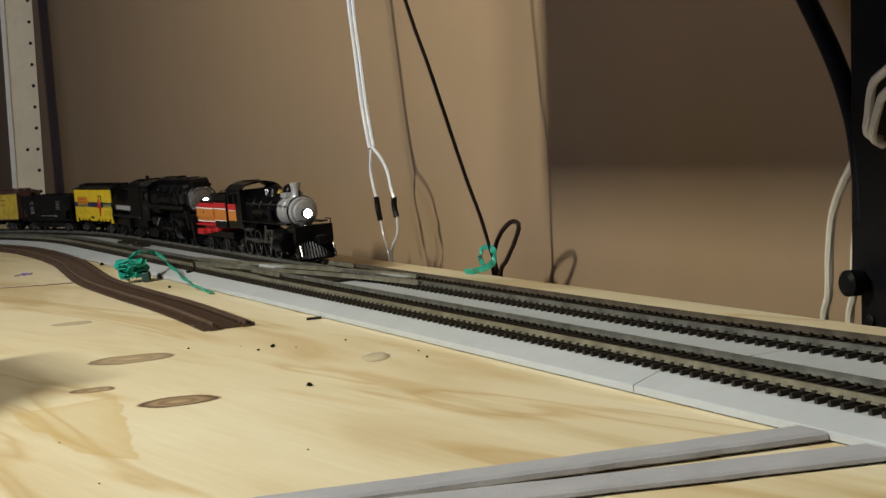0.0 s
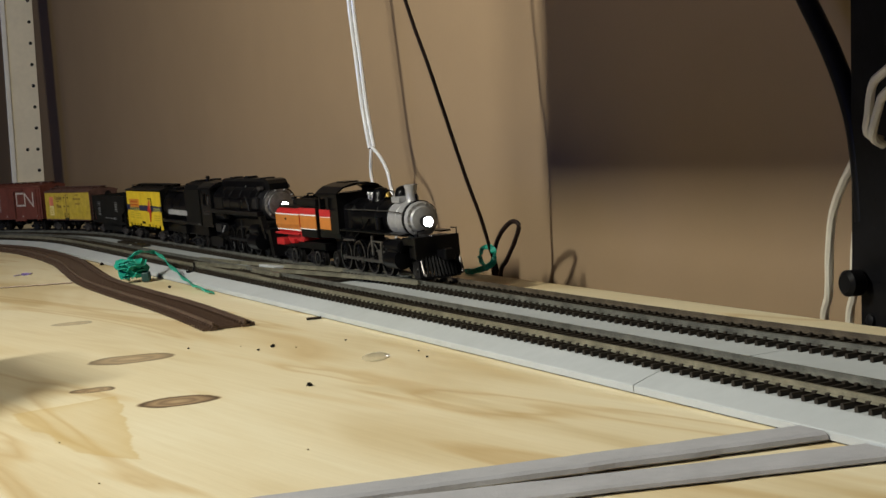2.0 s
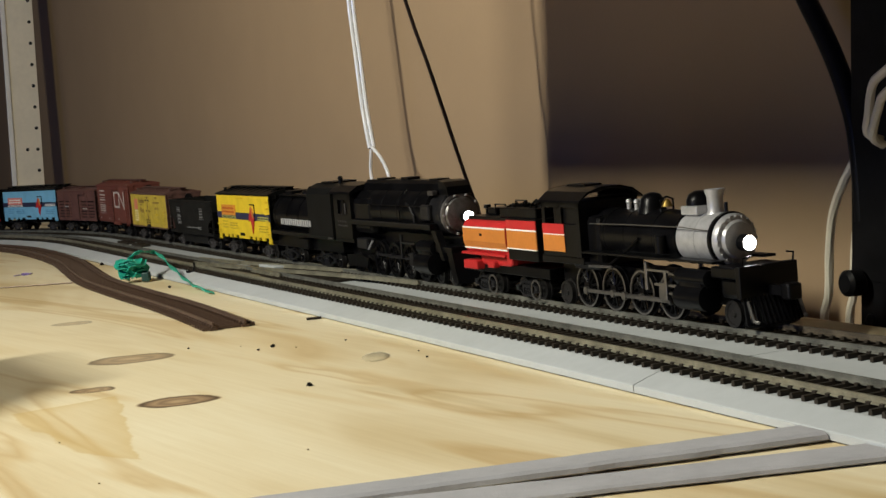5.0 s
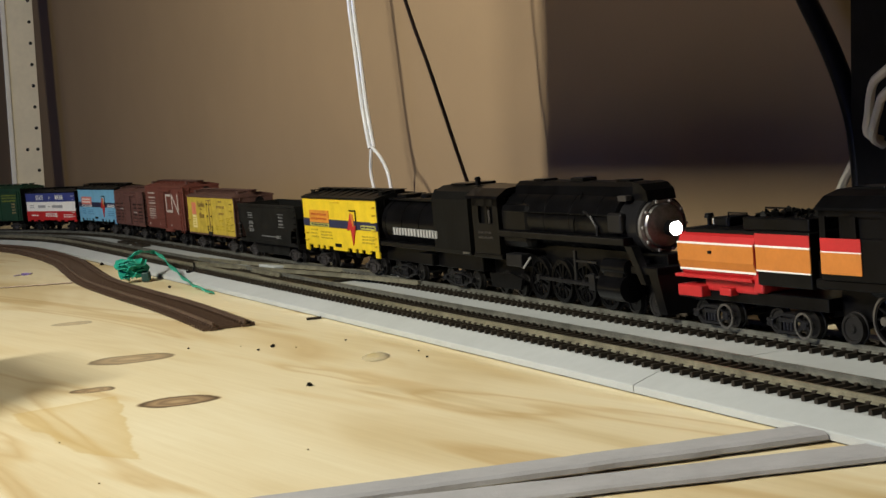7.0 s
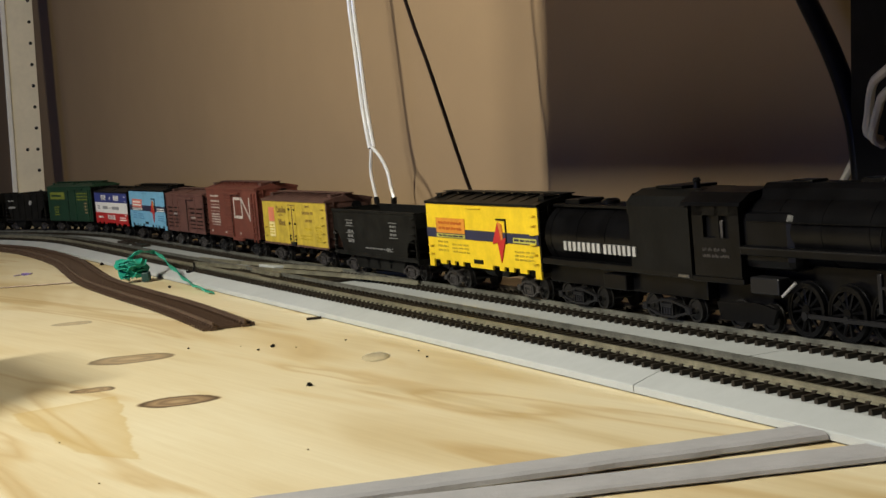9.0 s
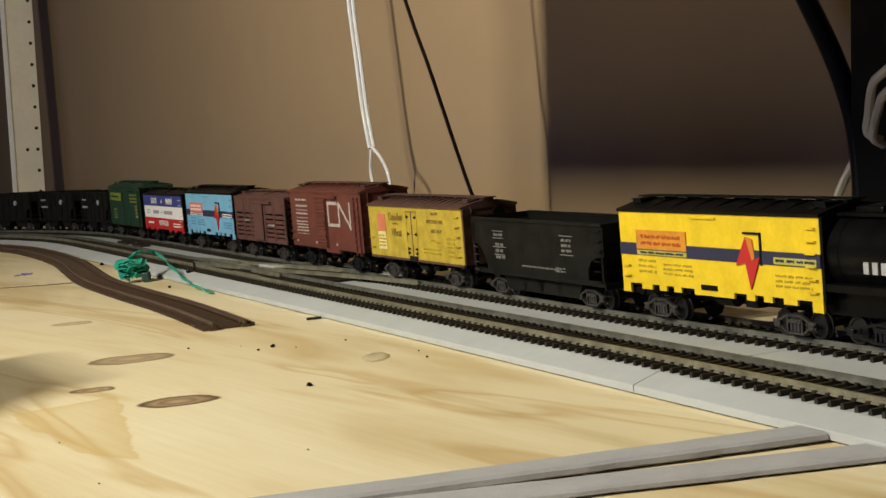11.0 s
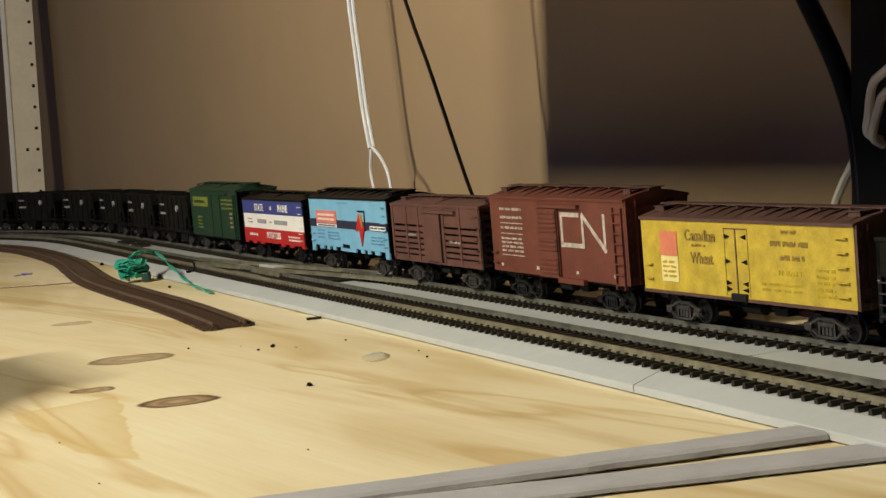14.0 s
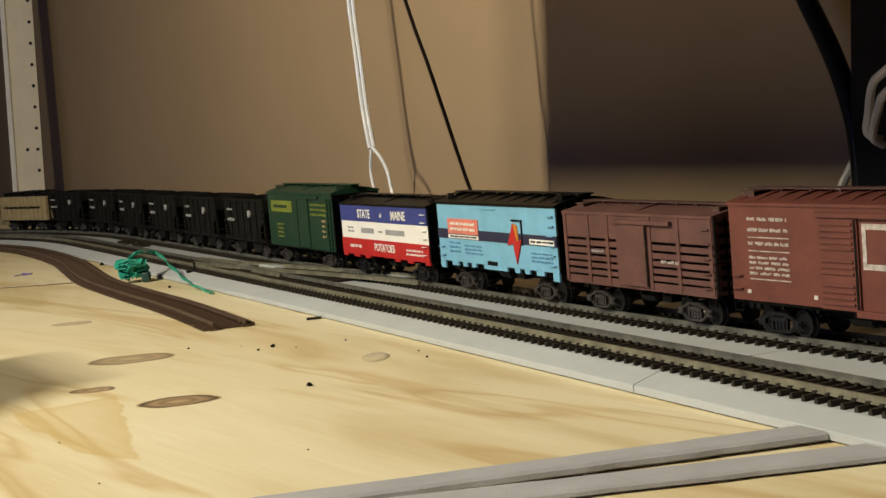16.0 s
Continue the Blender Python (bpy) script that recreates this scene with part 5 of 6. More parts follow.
def tan_car():
    c, L = car("gondola_car", "tan drop-side gondola car with dark load", -1.9600, -1.8450)
    z0, z1 = 0.0125, 0.0400
    shell(c, L, z0, z1, TAN, TAN)
    underframe(c, L, z0)
    X = lambda f: at(L, f)
    bm = bmesh.new()
    for k in range(10):
        box(bm, X(0.03 + 0.095 * k), X(0.03 + 0.095 * k) + 0.004, -HALF - 0.0006, -HALF, z0, z1)
    part("side_stakes", bm, TAN, c)
    rng = random.Random(5)
    bm = bmesh.new()
    for k in range(14):
        x = X(0.05 + 0.065 * k)
        box(bm, x, x + 0.0075, -0.014, 0.014, z1 - 0.006, z1 + rng.uniform(0.002, 0.006), 0.001)
    part("load", bm, BLACK, c)
    lines_of_bars(c, X(0.1), X(0.9), z0 + 0.012, z0 + 0.017, 1, BLACK, 91, -HALF - 0.0006)


tan_car()


# ---- train: locomotives ----
ROD_STEEL = material("dull_rod_steel", (0.22, 0.21, 0.20), 0.35, 0.85, scale=300, vary=0.2)
BRASS = material("bell_brass", (0.55, 0.38, 0.10), 0.35, 0.8)
SMOKEBOX = material("graphite_silver", (0.40, 0.40, 0.41), 0.38, 0.35, scale=250, vary=0.12)
LOCO_BLACK = material("satin_locomotive_black", (0.0035, 0.0035, 0.0042), 0.30, scale=90, vary=0.4, spec=0.12)


def barrel(thing, name, x0, x1, z, r, mat, label="", taper=1.0, sides=40):
    bm = bmesh.new()
    disc(bm, (0, 0, z), "x", [(x0, r * 0.94), (x0 + 0.0006, r), (x1 - 0.0006, r * taper), (x1, r * taper * 0.94)], sides)
    return part(name, bm, mat, thing, label, True)


def turned(thing, name, x, y, z, profile, mat, sides=20, label=""):
    bm = bmesh.new()
    disc(bm, (x, y, z), "z", profile, sides)
    return part(name, bm, mat, thing, label, True)


def block(thing, name, x0, x1, y0, y1, z0, z1, mat, bevel=0.0004, label=""):
    bm = bmesh.new()
    box(bm, x0, x1, y0, y1, z0, z1, bevel)
    return part(name, bm, mat, thing, label)


def wire(thing, name, pts, r, mat):
    bm = bmesh.new()
    tube(bm, pts, r, 6)
    return part(name, bm, mat, thing)


def drivers(thing, xs, radius, spokes, crank):
    """Coupled wheels with rods on both sides."""
    wheels = []
    for y in (-0.0085, 0.0085):
        o = -1 if y < 0 else 1
        bm = bmesh.new()
        ring(bm, (0, y, 0), "y", [(-0.0016 * o, radius * 0.80), (-0.0016 * o, radius + 0.0006), (-0.0008 * o, radius + 0.0006), (-0.0007 * o, radius), (0.0011 * o, radius * 0.99), (0.0011 * o, radius * 0.80)], 32)
        disc(bm, (0, y, 0), "y", [(-0.0012 * o, radius * 0.22), (0.0014 * o, radius * 0.20)], 14)
        for k in range(spokes):
            q = k * math.tau / spokes
            q = Vector((math.cos(q), 0, math.sin(q)))
            tube(bm, [q * radius * 0.18 + Vector((0, y + 0.0003 * o, 0)), q * radius * 0.83 + Vector((0, y + 0.0003 * o, 0))], radius * 0.065, 5)
        prism(bm, [(-radius * 0.42, -radius * 0.68), (radius * 0.42, -radius * 0.68), (radius * 0.62, -radius * 0.48), (-radius * 0.62, -radius * 0.48)], "y", y - 0.0006, y + 0.0006)
        wheels.append(to_mesh("spoked_wheel", bm, LOCO_BLACK, True))
    bm = bmesh.new()
    disc(bm, (0, -0.007, 0), "y", [(0, 0.0014), (0.014, 0.0014)], 8)
    me = to_mesh("driving_wheelset", bm, LOCO_BLACK, True)
    for x in xs:
        w = new("driving_wheelset", me)
        w.parent = thing
        for wheel_mesh in wheels:
            new("spoked_wheel", wheel_mesh).parent = w
        for y in (-0.0096, 0.0096):
            bm = bmesh.new()
            ring(bm, (0, y, 0), "y", [(-0.0002, radius * 0.985), (-0.0002, radius * 0.90), (0.0002, radius * 0.90), (0.0002, radius * 0.985)], 32)
            part("tyre", bm, LOCO_BLACK if radius > 0.0102 else ROD_STEEL, w)
        SPINNERS.append((w, x, radius, radius))
    for y in (-0.0112, 0.0112):
        bm = bmesh.new()
        box(bm, min(xs) - 0.001, max(xs) + 0.001, y - 0.0005, y + 0.0005, radius - 0.0008, radius + 0.0008, 0.0002)
        for x in xs:
            disc(bm, (x, y, radius), "y", [(-0.0008, 0.0017), (0.0008, 0.0017)], 10)
        rod = part("side_rod", bm, GREY_DARK if radius > 0.0102 else ROD_STEEL, thing)
        RODS.append((rod, radius, crank))


def lamp(thing, x, z, r, shade=LOCO_BLACK):
    bm = bmesh.new()
    disc(bm, (0, 0, z), "x", [(x - 0.0055, r * 0.7), (x - 0.0045, r * 1.12), (x - 0.0002, r * 1.15)], 20)
    case = part("headlight", bm, shade, thing, "", True)
    bm = bmesh.new()
    disc(bm, (0, 0, z), "x", [(x - 0.0004, r), (x + 0.0005, r * 0.9), (x + 0.0009, r * 0.5)], 20)
    part("lens", bm, LAMP_ON, case, "lit white headlight lens", True)


def small_locomotive():
    c0 = 0.572
    c = empty("steam_locomotive", "black steam locomotive with silver smokebox and lit headlight", "locomotive", "locomotives of the train")
    MOVERS.append((c, c0 - 0.005, 0.035))
    X = lambda u: u - c0
    zb = 0.0345
    barrel(c, "boiler", X(0.522), X(0.593), zb, 0.0112, LOCO_BLACK)
    barrel(c, "smokebox", X(0.593), X(0.6185), zb, 0.0108, SMOKEBOX, "silver-grey smokebox")
    for u in (0.535, 0.552, 0.575, 0.5925):
        barrel(c, "boiler_band", X(u), X(u) + 0.0014, zb, 0.0114, LOCO_BLACK)
    barrel(c, "smokebox_ring", X(0.6055), X(0.6075), zb, 0.0111, SMOKEBOX)
    barrel(c, "smokebox_ring", X(0.6165), X(0.6195), zb, 0.0113, LOCO_BLACK)
    bm = bmesh.new()
    disc(bm, (0, 0, zb), "x", [(X(0.617), 0.0106), (X(0.6205), 0.0106), (X(0.6220), 0.0098), (X(0.6226), 0.0080), (X(0.6240), 0.0072), (X(0.6250), 0.0040)], 40)
    front = part("smokebox_front", bm, SMOKEBOX, c, "silver smokebox door with bolts", True)
    for k in range(20):
        a = k * math.tau / 20
        bm = bmesh.new()
        disc(bm, (X(0.6218), math.cos(a) * 0.0094, zb + math.sin(a) * 0.0094), "x", [(0, 0.0006), (0.0009, 0.0005)], 6)
        part("bolt", bm, SMOKEBOX, front)
    lamp(c, X(0.6305), 0.0333, 0.0031)
    turned(c, "smokestack", X(0.6085), 0, zb + 0.0098, [(0, 0.0042), (0.0018, 0.0033), (0.0075, 0.0034), (0.0098, 0.0042), (0.0106, 0.0042), (0.0106, 0.0031), (0.0070, 0.0028)], SMOKEBOX, label="silver flared smokestack")
    block(c, "bell_bracket", X(0.5925), X(0.6045), -0.0066, 0.0066, zb + 0.0098, zb + 0.0136, SMOKEBOX, 0.0006)
    turned(c, "sand_dome", X(0.597), 0, zb + 0.0128, [(0, 0.0056), (0.003, 0.0054), (0.0055, 0.0042), (0.0068, 0.0018)], LOCO_BLACK)
    turned(c, "bell", X(0.5725), 0, zb + 0.0125, [(0, 0.0026), (0.0006, 0.0022), (0.0022, 0.0016), (0.0032, 0.0006)], BRASS, 14, "brass bell")
    wire(c, "bell_yoke", [(X(0.5725), -0.0032, zb + 0.0105), (X(0.5725), -0.0032, zb + 0.0155), (X(0.5725), 0, zb + 0.0168), (X(0.5725), 0.0032, zb + 0.0155), (X(0.5725), 0.0032, zb + 0.0105)], 0.0005, BLACK_METAL)
    turned(c, "steam_dome", X(0.561), 0, zb + 0.0095, [(0, 0.0066), (0.003, 0.0056), (0.0062, 0.0050), (0.0082, 0.0036), (0.0090, 0.0012)], LOCO_BLACK)
    for u, y in ((0.5515, -0.002), (0.5475, 0.002), (0.5435, -0.001)):
        turned(c, "safety_valve", X(u), y, zb + 0.0106, [(0, 0.0012), (0.0030, 0.0011), (0.0034, 0.0016), (0.0048, 0.0012)], SMOKEBOX, 10)
    wire(c, "whistle", [(X(0.616), 0, zb + 0.0100), (X(0.616), 0, zb + 0.0150)], 0.0008, LOCO_BLACK)
    # firebox, cab
    block(c, "firebox", X(0.506), X(0.534), -0.0118, 0.0118, 0.0175, 0.0430, LOCO_BLACK, 0.003)
    cab = empty("cab", "", "")
    cab.parent = c
    for y in (-0.0160, 0.0160):
        bm = bmesh.new()
        y0, y1 = (y, y + 0.0008) if y < 0 else (y - 0.0008, y)
        box(bm, X(0.4885), X(0.5235), y0, y1, 0.0240, 0.0392, 0.0002)
        for u0, u1 in ((0.4885, 0.4915), (0.504, 0.507), (0.5200, 0.5235)):
            box(bm, X(u0), X(u1), y0, y1, 0.0390, 0.0492)
        box(bm, X(0.4885), X(0.5235), y0, y1, 0.0470, 0.0500)
        part("cab_side", bm, LOCO_BLACK, cab)
    bar(cab, X(0.4887), X(0.5092), 0.0345, 0.0392, RED, y=-0.0160, name="red_stripe")
    bar(cab, X(0.4887), X(0.5092), 0.0262, 0.0340, ORANGE, y=-0.0160, name="orange_stripe")
    bar(cab, X(0.4887), X(0.5092), 0.0339, 0.0346, WHITE, y=-0.0160, proud=0.0002, name="white_line")
    block(cab, "cab_front", X(0.5225), X(0.5235), -0.0158, 0.0158, 0.0240, 0.0500, LOCO_BLACK)
    bm = bmesh.new()
    prism(bm, [(-0.0172, 0.0492), (-0.0170, 0.0502), (-0.0120, 0.0540), (-0.005, 0.0558), (0.005, 0.0558), (0.0120, 0.0540), (0.0170, 0.0502), (0.0172, 0.0492), (0.0118, 0.0530), (0, 0.0548), (-0.0118, 0.0530)], "x", X(0.4875), X(0.5265))
    part("cab_roof", bm, LOCO_BLACK, cab)
    block(cab, "cab_floor", X(0.4840), X(0.5235), -0.0150, 0.0150, 0.0205, 0.0240, LOCO_BLACK)
    # black block added to fill the cab, so the windows read as shade
    block(cab, "cab_filler", X(0.4960), X(0.5222), -0.0146, 0.0146, 0.0242, 0.0496, LOCO_BLACK, 0.002)
    block(c, "roof_hatch", X(0.495), X(0.511), -0.005, 0.005, 0.0555, 0.0566, LOCO_BLACK, 0.0003)
    # running boards, pipes, pump
    for y in (-1, 1):
        block(c, "running_board", X(0.5235), X(0.626), min(y * 0.0095, y * 0.0158), max(y * 0.0095, y * 0.0158), 0.0262, 0.0272, LOCO_BLACK, 0.0002)
        wire(c, "handrail", [(X(0.526), y * 0.0118, 0.0395), (X(0.560), y * 0.0122, 0.0400), (X(0.600), y * 0.0120, 0.0400), (X(0.618), y * 0.0112, 0.0390)], 0.0003, ROD_STEEL)
        wire(c, "injector_pipe", [(X(0.520), y * 0.0140, 0.0215), (X(0.545), y * 0.0142, 0.0220), (X(0.560), y * 0.0125, 0.0300), (X(0.566), y * 0.0116, 0.0340)], 0.0006, LOCO_BLACK)
        wire(c, "cooling_pipe", [(X(0.528), y * 0.0150, 0.0205), (X(0.548), y * 0.0150, 0.0210)], 0.0007, ROD_STEEL)
        bm = bmesh.new()
        disc(bm, (0, y * 0.0132, 0.0118), "x", [(X(0.6000), 0.0030), (X(0.6005), 0.0056), (X(0.6195), 0.0056), (X(0.6200), 0.0030)], 20)
        disc(bm, (0, y * 0.0132, 0.0196), "x", [(X(0.5990), 0.0020), (X(0.5995), 0.0036), (X(0.6205), 0.0036), (X(0.6210), 0.0020)], 16)
        box(bm, X(0.6020), X(0.6180), min(y * 0.008, y * 0.0165), max(y * 0.008, y * 0.0165), 0.0118, 0.0200, 0.0008)
        part("cylinder", bm, LOCO_BLACK, c, "", True)
        bm = bmesh.new()
        box(bm, X(0.5800), X(0.6000), y * 0.0135 - 0.0006, y * 0.0135 + 0.0006, 0.0148, 0.0158)
        box(bm, X(0.5845), X(0.5905), y * 0.0138 - 0.0010, y * 0.0138 + 0.0010, 0.0090, 0.0165, 0.0003)
        box(bm, X(0.5905), X(0.6005), y * 0.0135 - 0.0005, y * 0.0135 + 0.0005, 0.0114, 0.0124)
        box(bm, X(0.5735), X(0.5755), y * 0.0140 - 0.0007, y * 0.0140 + 0.0007, 0.0125, 0.0245, 0.0003)
        box(bm, X(0.5745), X(0.5925), y * 0.0142 - 0.0004, y * 0.0142 + 0.0004, 0.0208, 0.0217)
        box(bm, X(0.5885), X(0.5905), y * 0.0142 - 0.0005, y * 0.0142 + 0.0005, 0.0090, 0.0217)
        part("crosshead", bm, ROD_STEEL, c)
        bm = bmesh.new()
        box(bm, X(0.5520), X(0.5885), y * 0.0128 - 0.0005, y * 0.0128 + 0.0005, 0.0093, 0.0107, 0.0002)
        disc(bm, (X(0.5520), y * 0.0128, 0.0100), "y", [(-0.0009, 0.0018), (0.0009, 0.0018)], 10)
        rod = part("main_rod", bm, ROD_STEEL, c)
        RODS.append((rod, 0.0100, 0.0022))
    disc_m = bmesh.new()
    disc(disc_m, (X(0.585), -0.0125, 0.0285), "z", [(0, 0.0026), (0.0075, 0.0026)], 14)
    part("air_pump", disc_m, LOCO_BLACK, c, "", True)
    drivers(c, [X(u) for u in (0.5160, 0.5395, 0.5630, 0.5865)], 0.0100, 12, 0.0022)
    block(c, "frame", X(0.4860), X(0.6400), -0.0050, 0.0050, 0.0080, 0.0200, LOCO_BLACK)
    me = wheelset_mesh(0.0056, WHEEL_STEEL)
    for u in (0.6290, 0.4950):
        w = new("wheelset", me)
        w.parent = c
        SPINNERS.append((w, X(u), 0.0056, 0.0056))
    # pilot and front deck
    block(c, "front_deck", X(0.622), X(0.6420), -0.0140, 0.0125, 0.0205, 0.0250, LOCO_BLACK, 0.0006)
    block(c, "pilot_beam", X(0.6400), X(0.6432), -0.0150, 0.0130, 0.0130, 0.0258, LOCO_BLACK, 0.0004)
    block(c, "air_tank", X(0.6250), X(0.6410), -0.0120, 0.0120, 0.0120, 0.0210, LOCO_BLACK, 0.0020)
    pilot = empty("pilot", "", "")
    pilot.parent = c
    for k in range(13):
        y = -0.0132 + k * 0.0021
        bm = bmesh.new()
        run = 0.0050 * (1 - (abs(y) / 0.0160) ** 2) + 0.001
        tube(bm, [(X(0.6420), y * 0.95, 0.0150), (X(0.6420) + run, y, 0.0028)], 0.0010, 5)
        part("pilot_slat", bm, LOCO_BLACK, pilot)
    bm = bmesh.new()
    tube(bm, [(X(0.6430), -0.0135, 0.0026), (X(0.6465), -0.008, 0.0026), (X(0.6482), 0, 0.0026), (X(0.6465), 0.007, 0.0026), (X(0.6435), 0.0115, 0.0026)], 0.0010, 6)
    part("pilot_bar", bm, LOCO_BLACK, pilot)
    for y in (-0.0135, 0.0135):
        wire(c, "step_iron", [(X(0.6435), y * 0.9, 0.0120), (X(0.6455), y * 0.9, 0.0075), (X(0.6470), y * 0.9, 0.0045), (X(0.6490), y * 0.84, 0.0040)], 0.0008, ROD_STEEL)
        wire(c, "grab_iron", [(X(0.6415), y * 0.9, 0.0256), (X(0.6420), y * 0.9, 0.0290), (X(0.6430), y * 0.6, 0.0296)], 0.0004, LOCO_BLACK)
    bm = bmesh.new()
    box(bm, X(0.6430), X(0.6540), -0.0018, 0.0018, 0.0135, 0.0175, 0.0004)
    box(bm, X(0.6530), X(0.6585), -0.0036, 0.0030, 0.0125, 0.0190, 0.0010)
    part("coupler", bm, LOCO_BLACK, c)
    return c


small_locomotive()


def striped_tender():
    c0 = 0.4305
    c = empty("tender", "red and orange striped tender with black deck", "tender", "tenders of the train")
    MOVERS.append((c, c0, 0.022))
    X = lambda u: u - c0
    hw = 0.0152
    # rounded water tank behind, square bunker before it
    bm = bmesh.new()
    prism(bm, [(-0.0118, 0.0195), (-0.0146, 0.0225), (-0.0158, 0.0275), (-0.0158, 0.0350), (-0.0146, 0.0375), (-0.0125, 0.0387), (0.0125, 0.0387), (0.0146, 0.0375), (0.0158, 0.0350), (0.0158, 0.0275), (0.0146, 0.0225), (0.0118, 0.0195)], "x", X(0.3912), X(0.4410))
    tank = part("water_tank", bm, RED, c, "glossy red tank with an orange band")
    bm = bmesh.new()
    prism(bm, [(-0.0150, 0.0236), (-0.0162, 0.0275), (-0.0162, 0.0345), (-0.0150, 0.0345), (-0.0150, 0.0275)], "x", X(0.3908), X(0.4408))
    part("orange_band", bm, ORANGE, tank)
    for z in (0.0238, 0.0346):
        bm = bmesh.new()
        box(bm, X(0.3908), X(0.4408), -0.0163 if z > 0.03 else -0.0154, -0.0140, z - 0.0004, z + 0.0004)
        part("white_line", bm, WHITE, tank)
    block(c, "bunker", X(0.4415), X(0.4735), -hw, hw, 0.0195, 0.0405, BLACK, 0.0006)
    bar(c, X(0.4415), X(0.4735), 0.0350, 0.0395, RED, y=-hw, name="red_stripe")
    bar(c, X(0.4415), X(0.4735), 0.0255, 0.0345, ORANGE, y=-hw, name="orange_stripe")
    bar(c, X(0.4415), X(0.4735), 0.0343, 0.0351, WHITE, y=-hw, proud=0.0004, name="white_line")
    bar(c, X(0.4415), X(0.4735), 0.0250, 0.0256, WHITE, y=-hw, proud=0.0004, name="white_line")
    block(c, "red_corner", X(0.4380), X(0.4440), -0.0150, 0.0150, 0.0160, 0.0240, RED, 0.0010)
    block(c, "deck", X(0.3925), X(0.4730), -0.0130, 0.0130, 0.0380, 0.0402, LOCO_BLACK, 0.0004)
    block(c, "coal_bunker", X(0.4330), X(0.4725), -0.0142, 0.0142, 0.0405, 0.0455, LOCO_BLACK, 0.0006)
    bm = bmesh.new()
    rng = random.Random(17)
    for k in range(60):
        x, y = rng.uniform(X(0.436), X(0.470)), rng.uniform(-0.012, 0.012)
        r = rng.uniform(0.0008, 0.0016)
        for v in box(bm, -r, r, -r, r, -r, r):
            v.co = Matrix.Translation((x, y, 0.0455)) @ Euler((rng.random() * 3, rng.random() * 3, 0)).to_matrix().to_4x4() @ v.co
    tagged(part("coal", bm, BLACK, c), kind="stuff")
    block(c, "water_hatch", X(0.4020), X(0.4120), -0.0060, 0.0060, 0.0400, 0.0440, LOCO_BLACK, 0.0008)
    turned(c, "valve", X(0.3960), -0.003, 0.0400, [(0, 0.0010), (0.003, 0.0010), (0.0034, 0.0022), (0.0052, 0.0018)], LOCO_BLACK, 10)
    wire(c, "hatch_rail", [(X(0.416), -0.008, 0.0410), (X(0.416), -0.008, 0.0462), (X(0.428), -0.008, 0.0462), (X(0.428), -0.008, 0.0410)], 0.0004, LOCO_BLACK)
    wire(c, "hatch_rail", [(X(0.440), -0.008, 0.0450), (X(0.440), -0.008, 0.0486), (X(0.452), -0.008, 0.0486), (X(0.452), -0.008, 0.0450)], 0.0004, LOCO_BLACK)
    block(c, "filler_cap", X(0.4120), X(0.4140), -0.0168, -0.0158, 0.0306, 0.0318, BLACK, 0.0002)
    block(c, "tank_ledge", X(0.3882), X(0.4392), -0.0165, 0.0165, 0.0203, 0.0216, RED, 0.0003)
    block(c, "tool_box", X(0.3895), X(0.4060), -0.0165, -0.0080, 0.0125, 0.0172, RED, 0.0006)
    block(c, "tool_box", X(0.4170), X(0.4245), -0.0158, -0.0080, 0.0140, 0.0172, RED, 0.0006)
    block(c, "tank_saddle", X(0.4040), X(0.4380), -0.0130, 0.0130, 0.0150, 0.0205, RED, 0.0010)
    block(c, "underframe", X(0.3830), X(0.4780), -0.0120, 0.0120, 0.0110, 0.0160, LOCO_BLACK)
    block(c, "apron", X(0.4735), X(0.4790), -0.0120, 0.0120, 0.0195, 0.0300, LOCO_BLACK)
    for u in (0.4065, 0.4545):
        truck(c, X(u), mesh=DARK_TRUCK)
    for u in (0.4160, 0.4640):
        bm = bmesh.new()
        ring(bm, (X(u), -0.0131, 0.0052), "y", [(0, 0.0051), (0.0006, 0.0051), (0.0006, 0.0042), (0, 0.0042)], 20)
        part("bright_rim", bm, ROD_STEEL, c)
    for x, w in ((X(0.3820), -1),):
        coupler(c, x, w)
    return c


striped_tender()


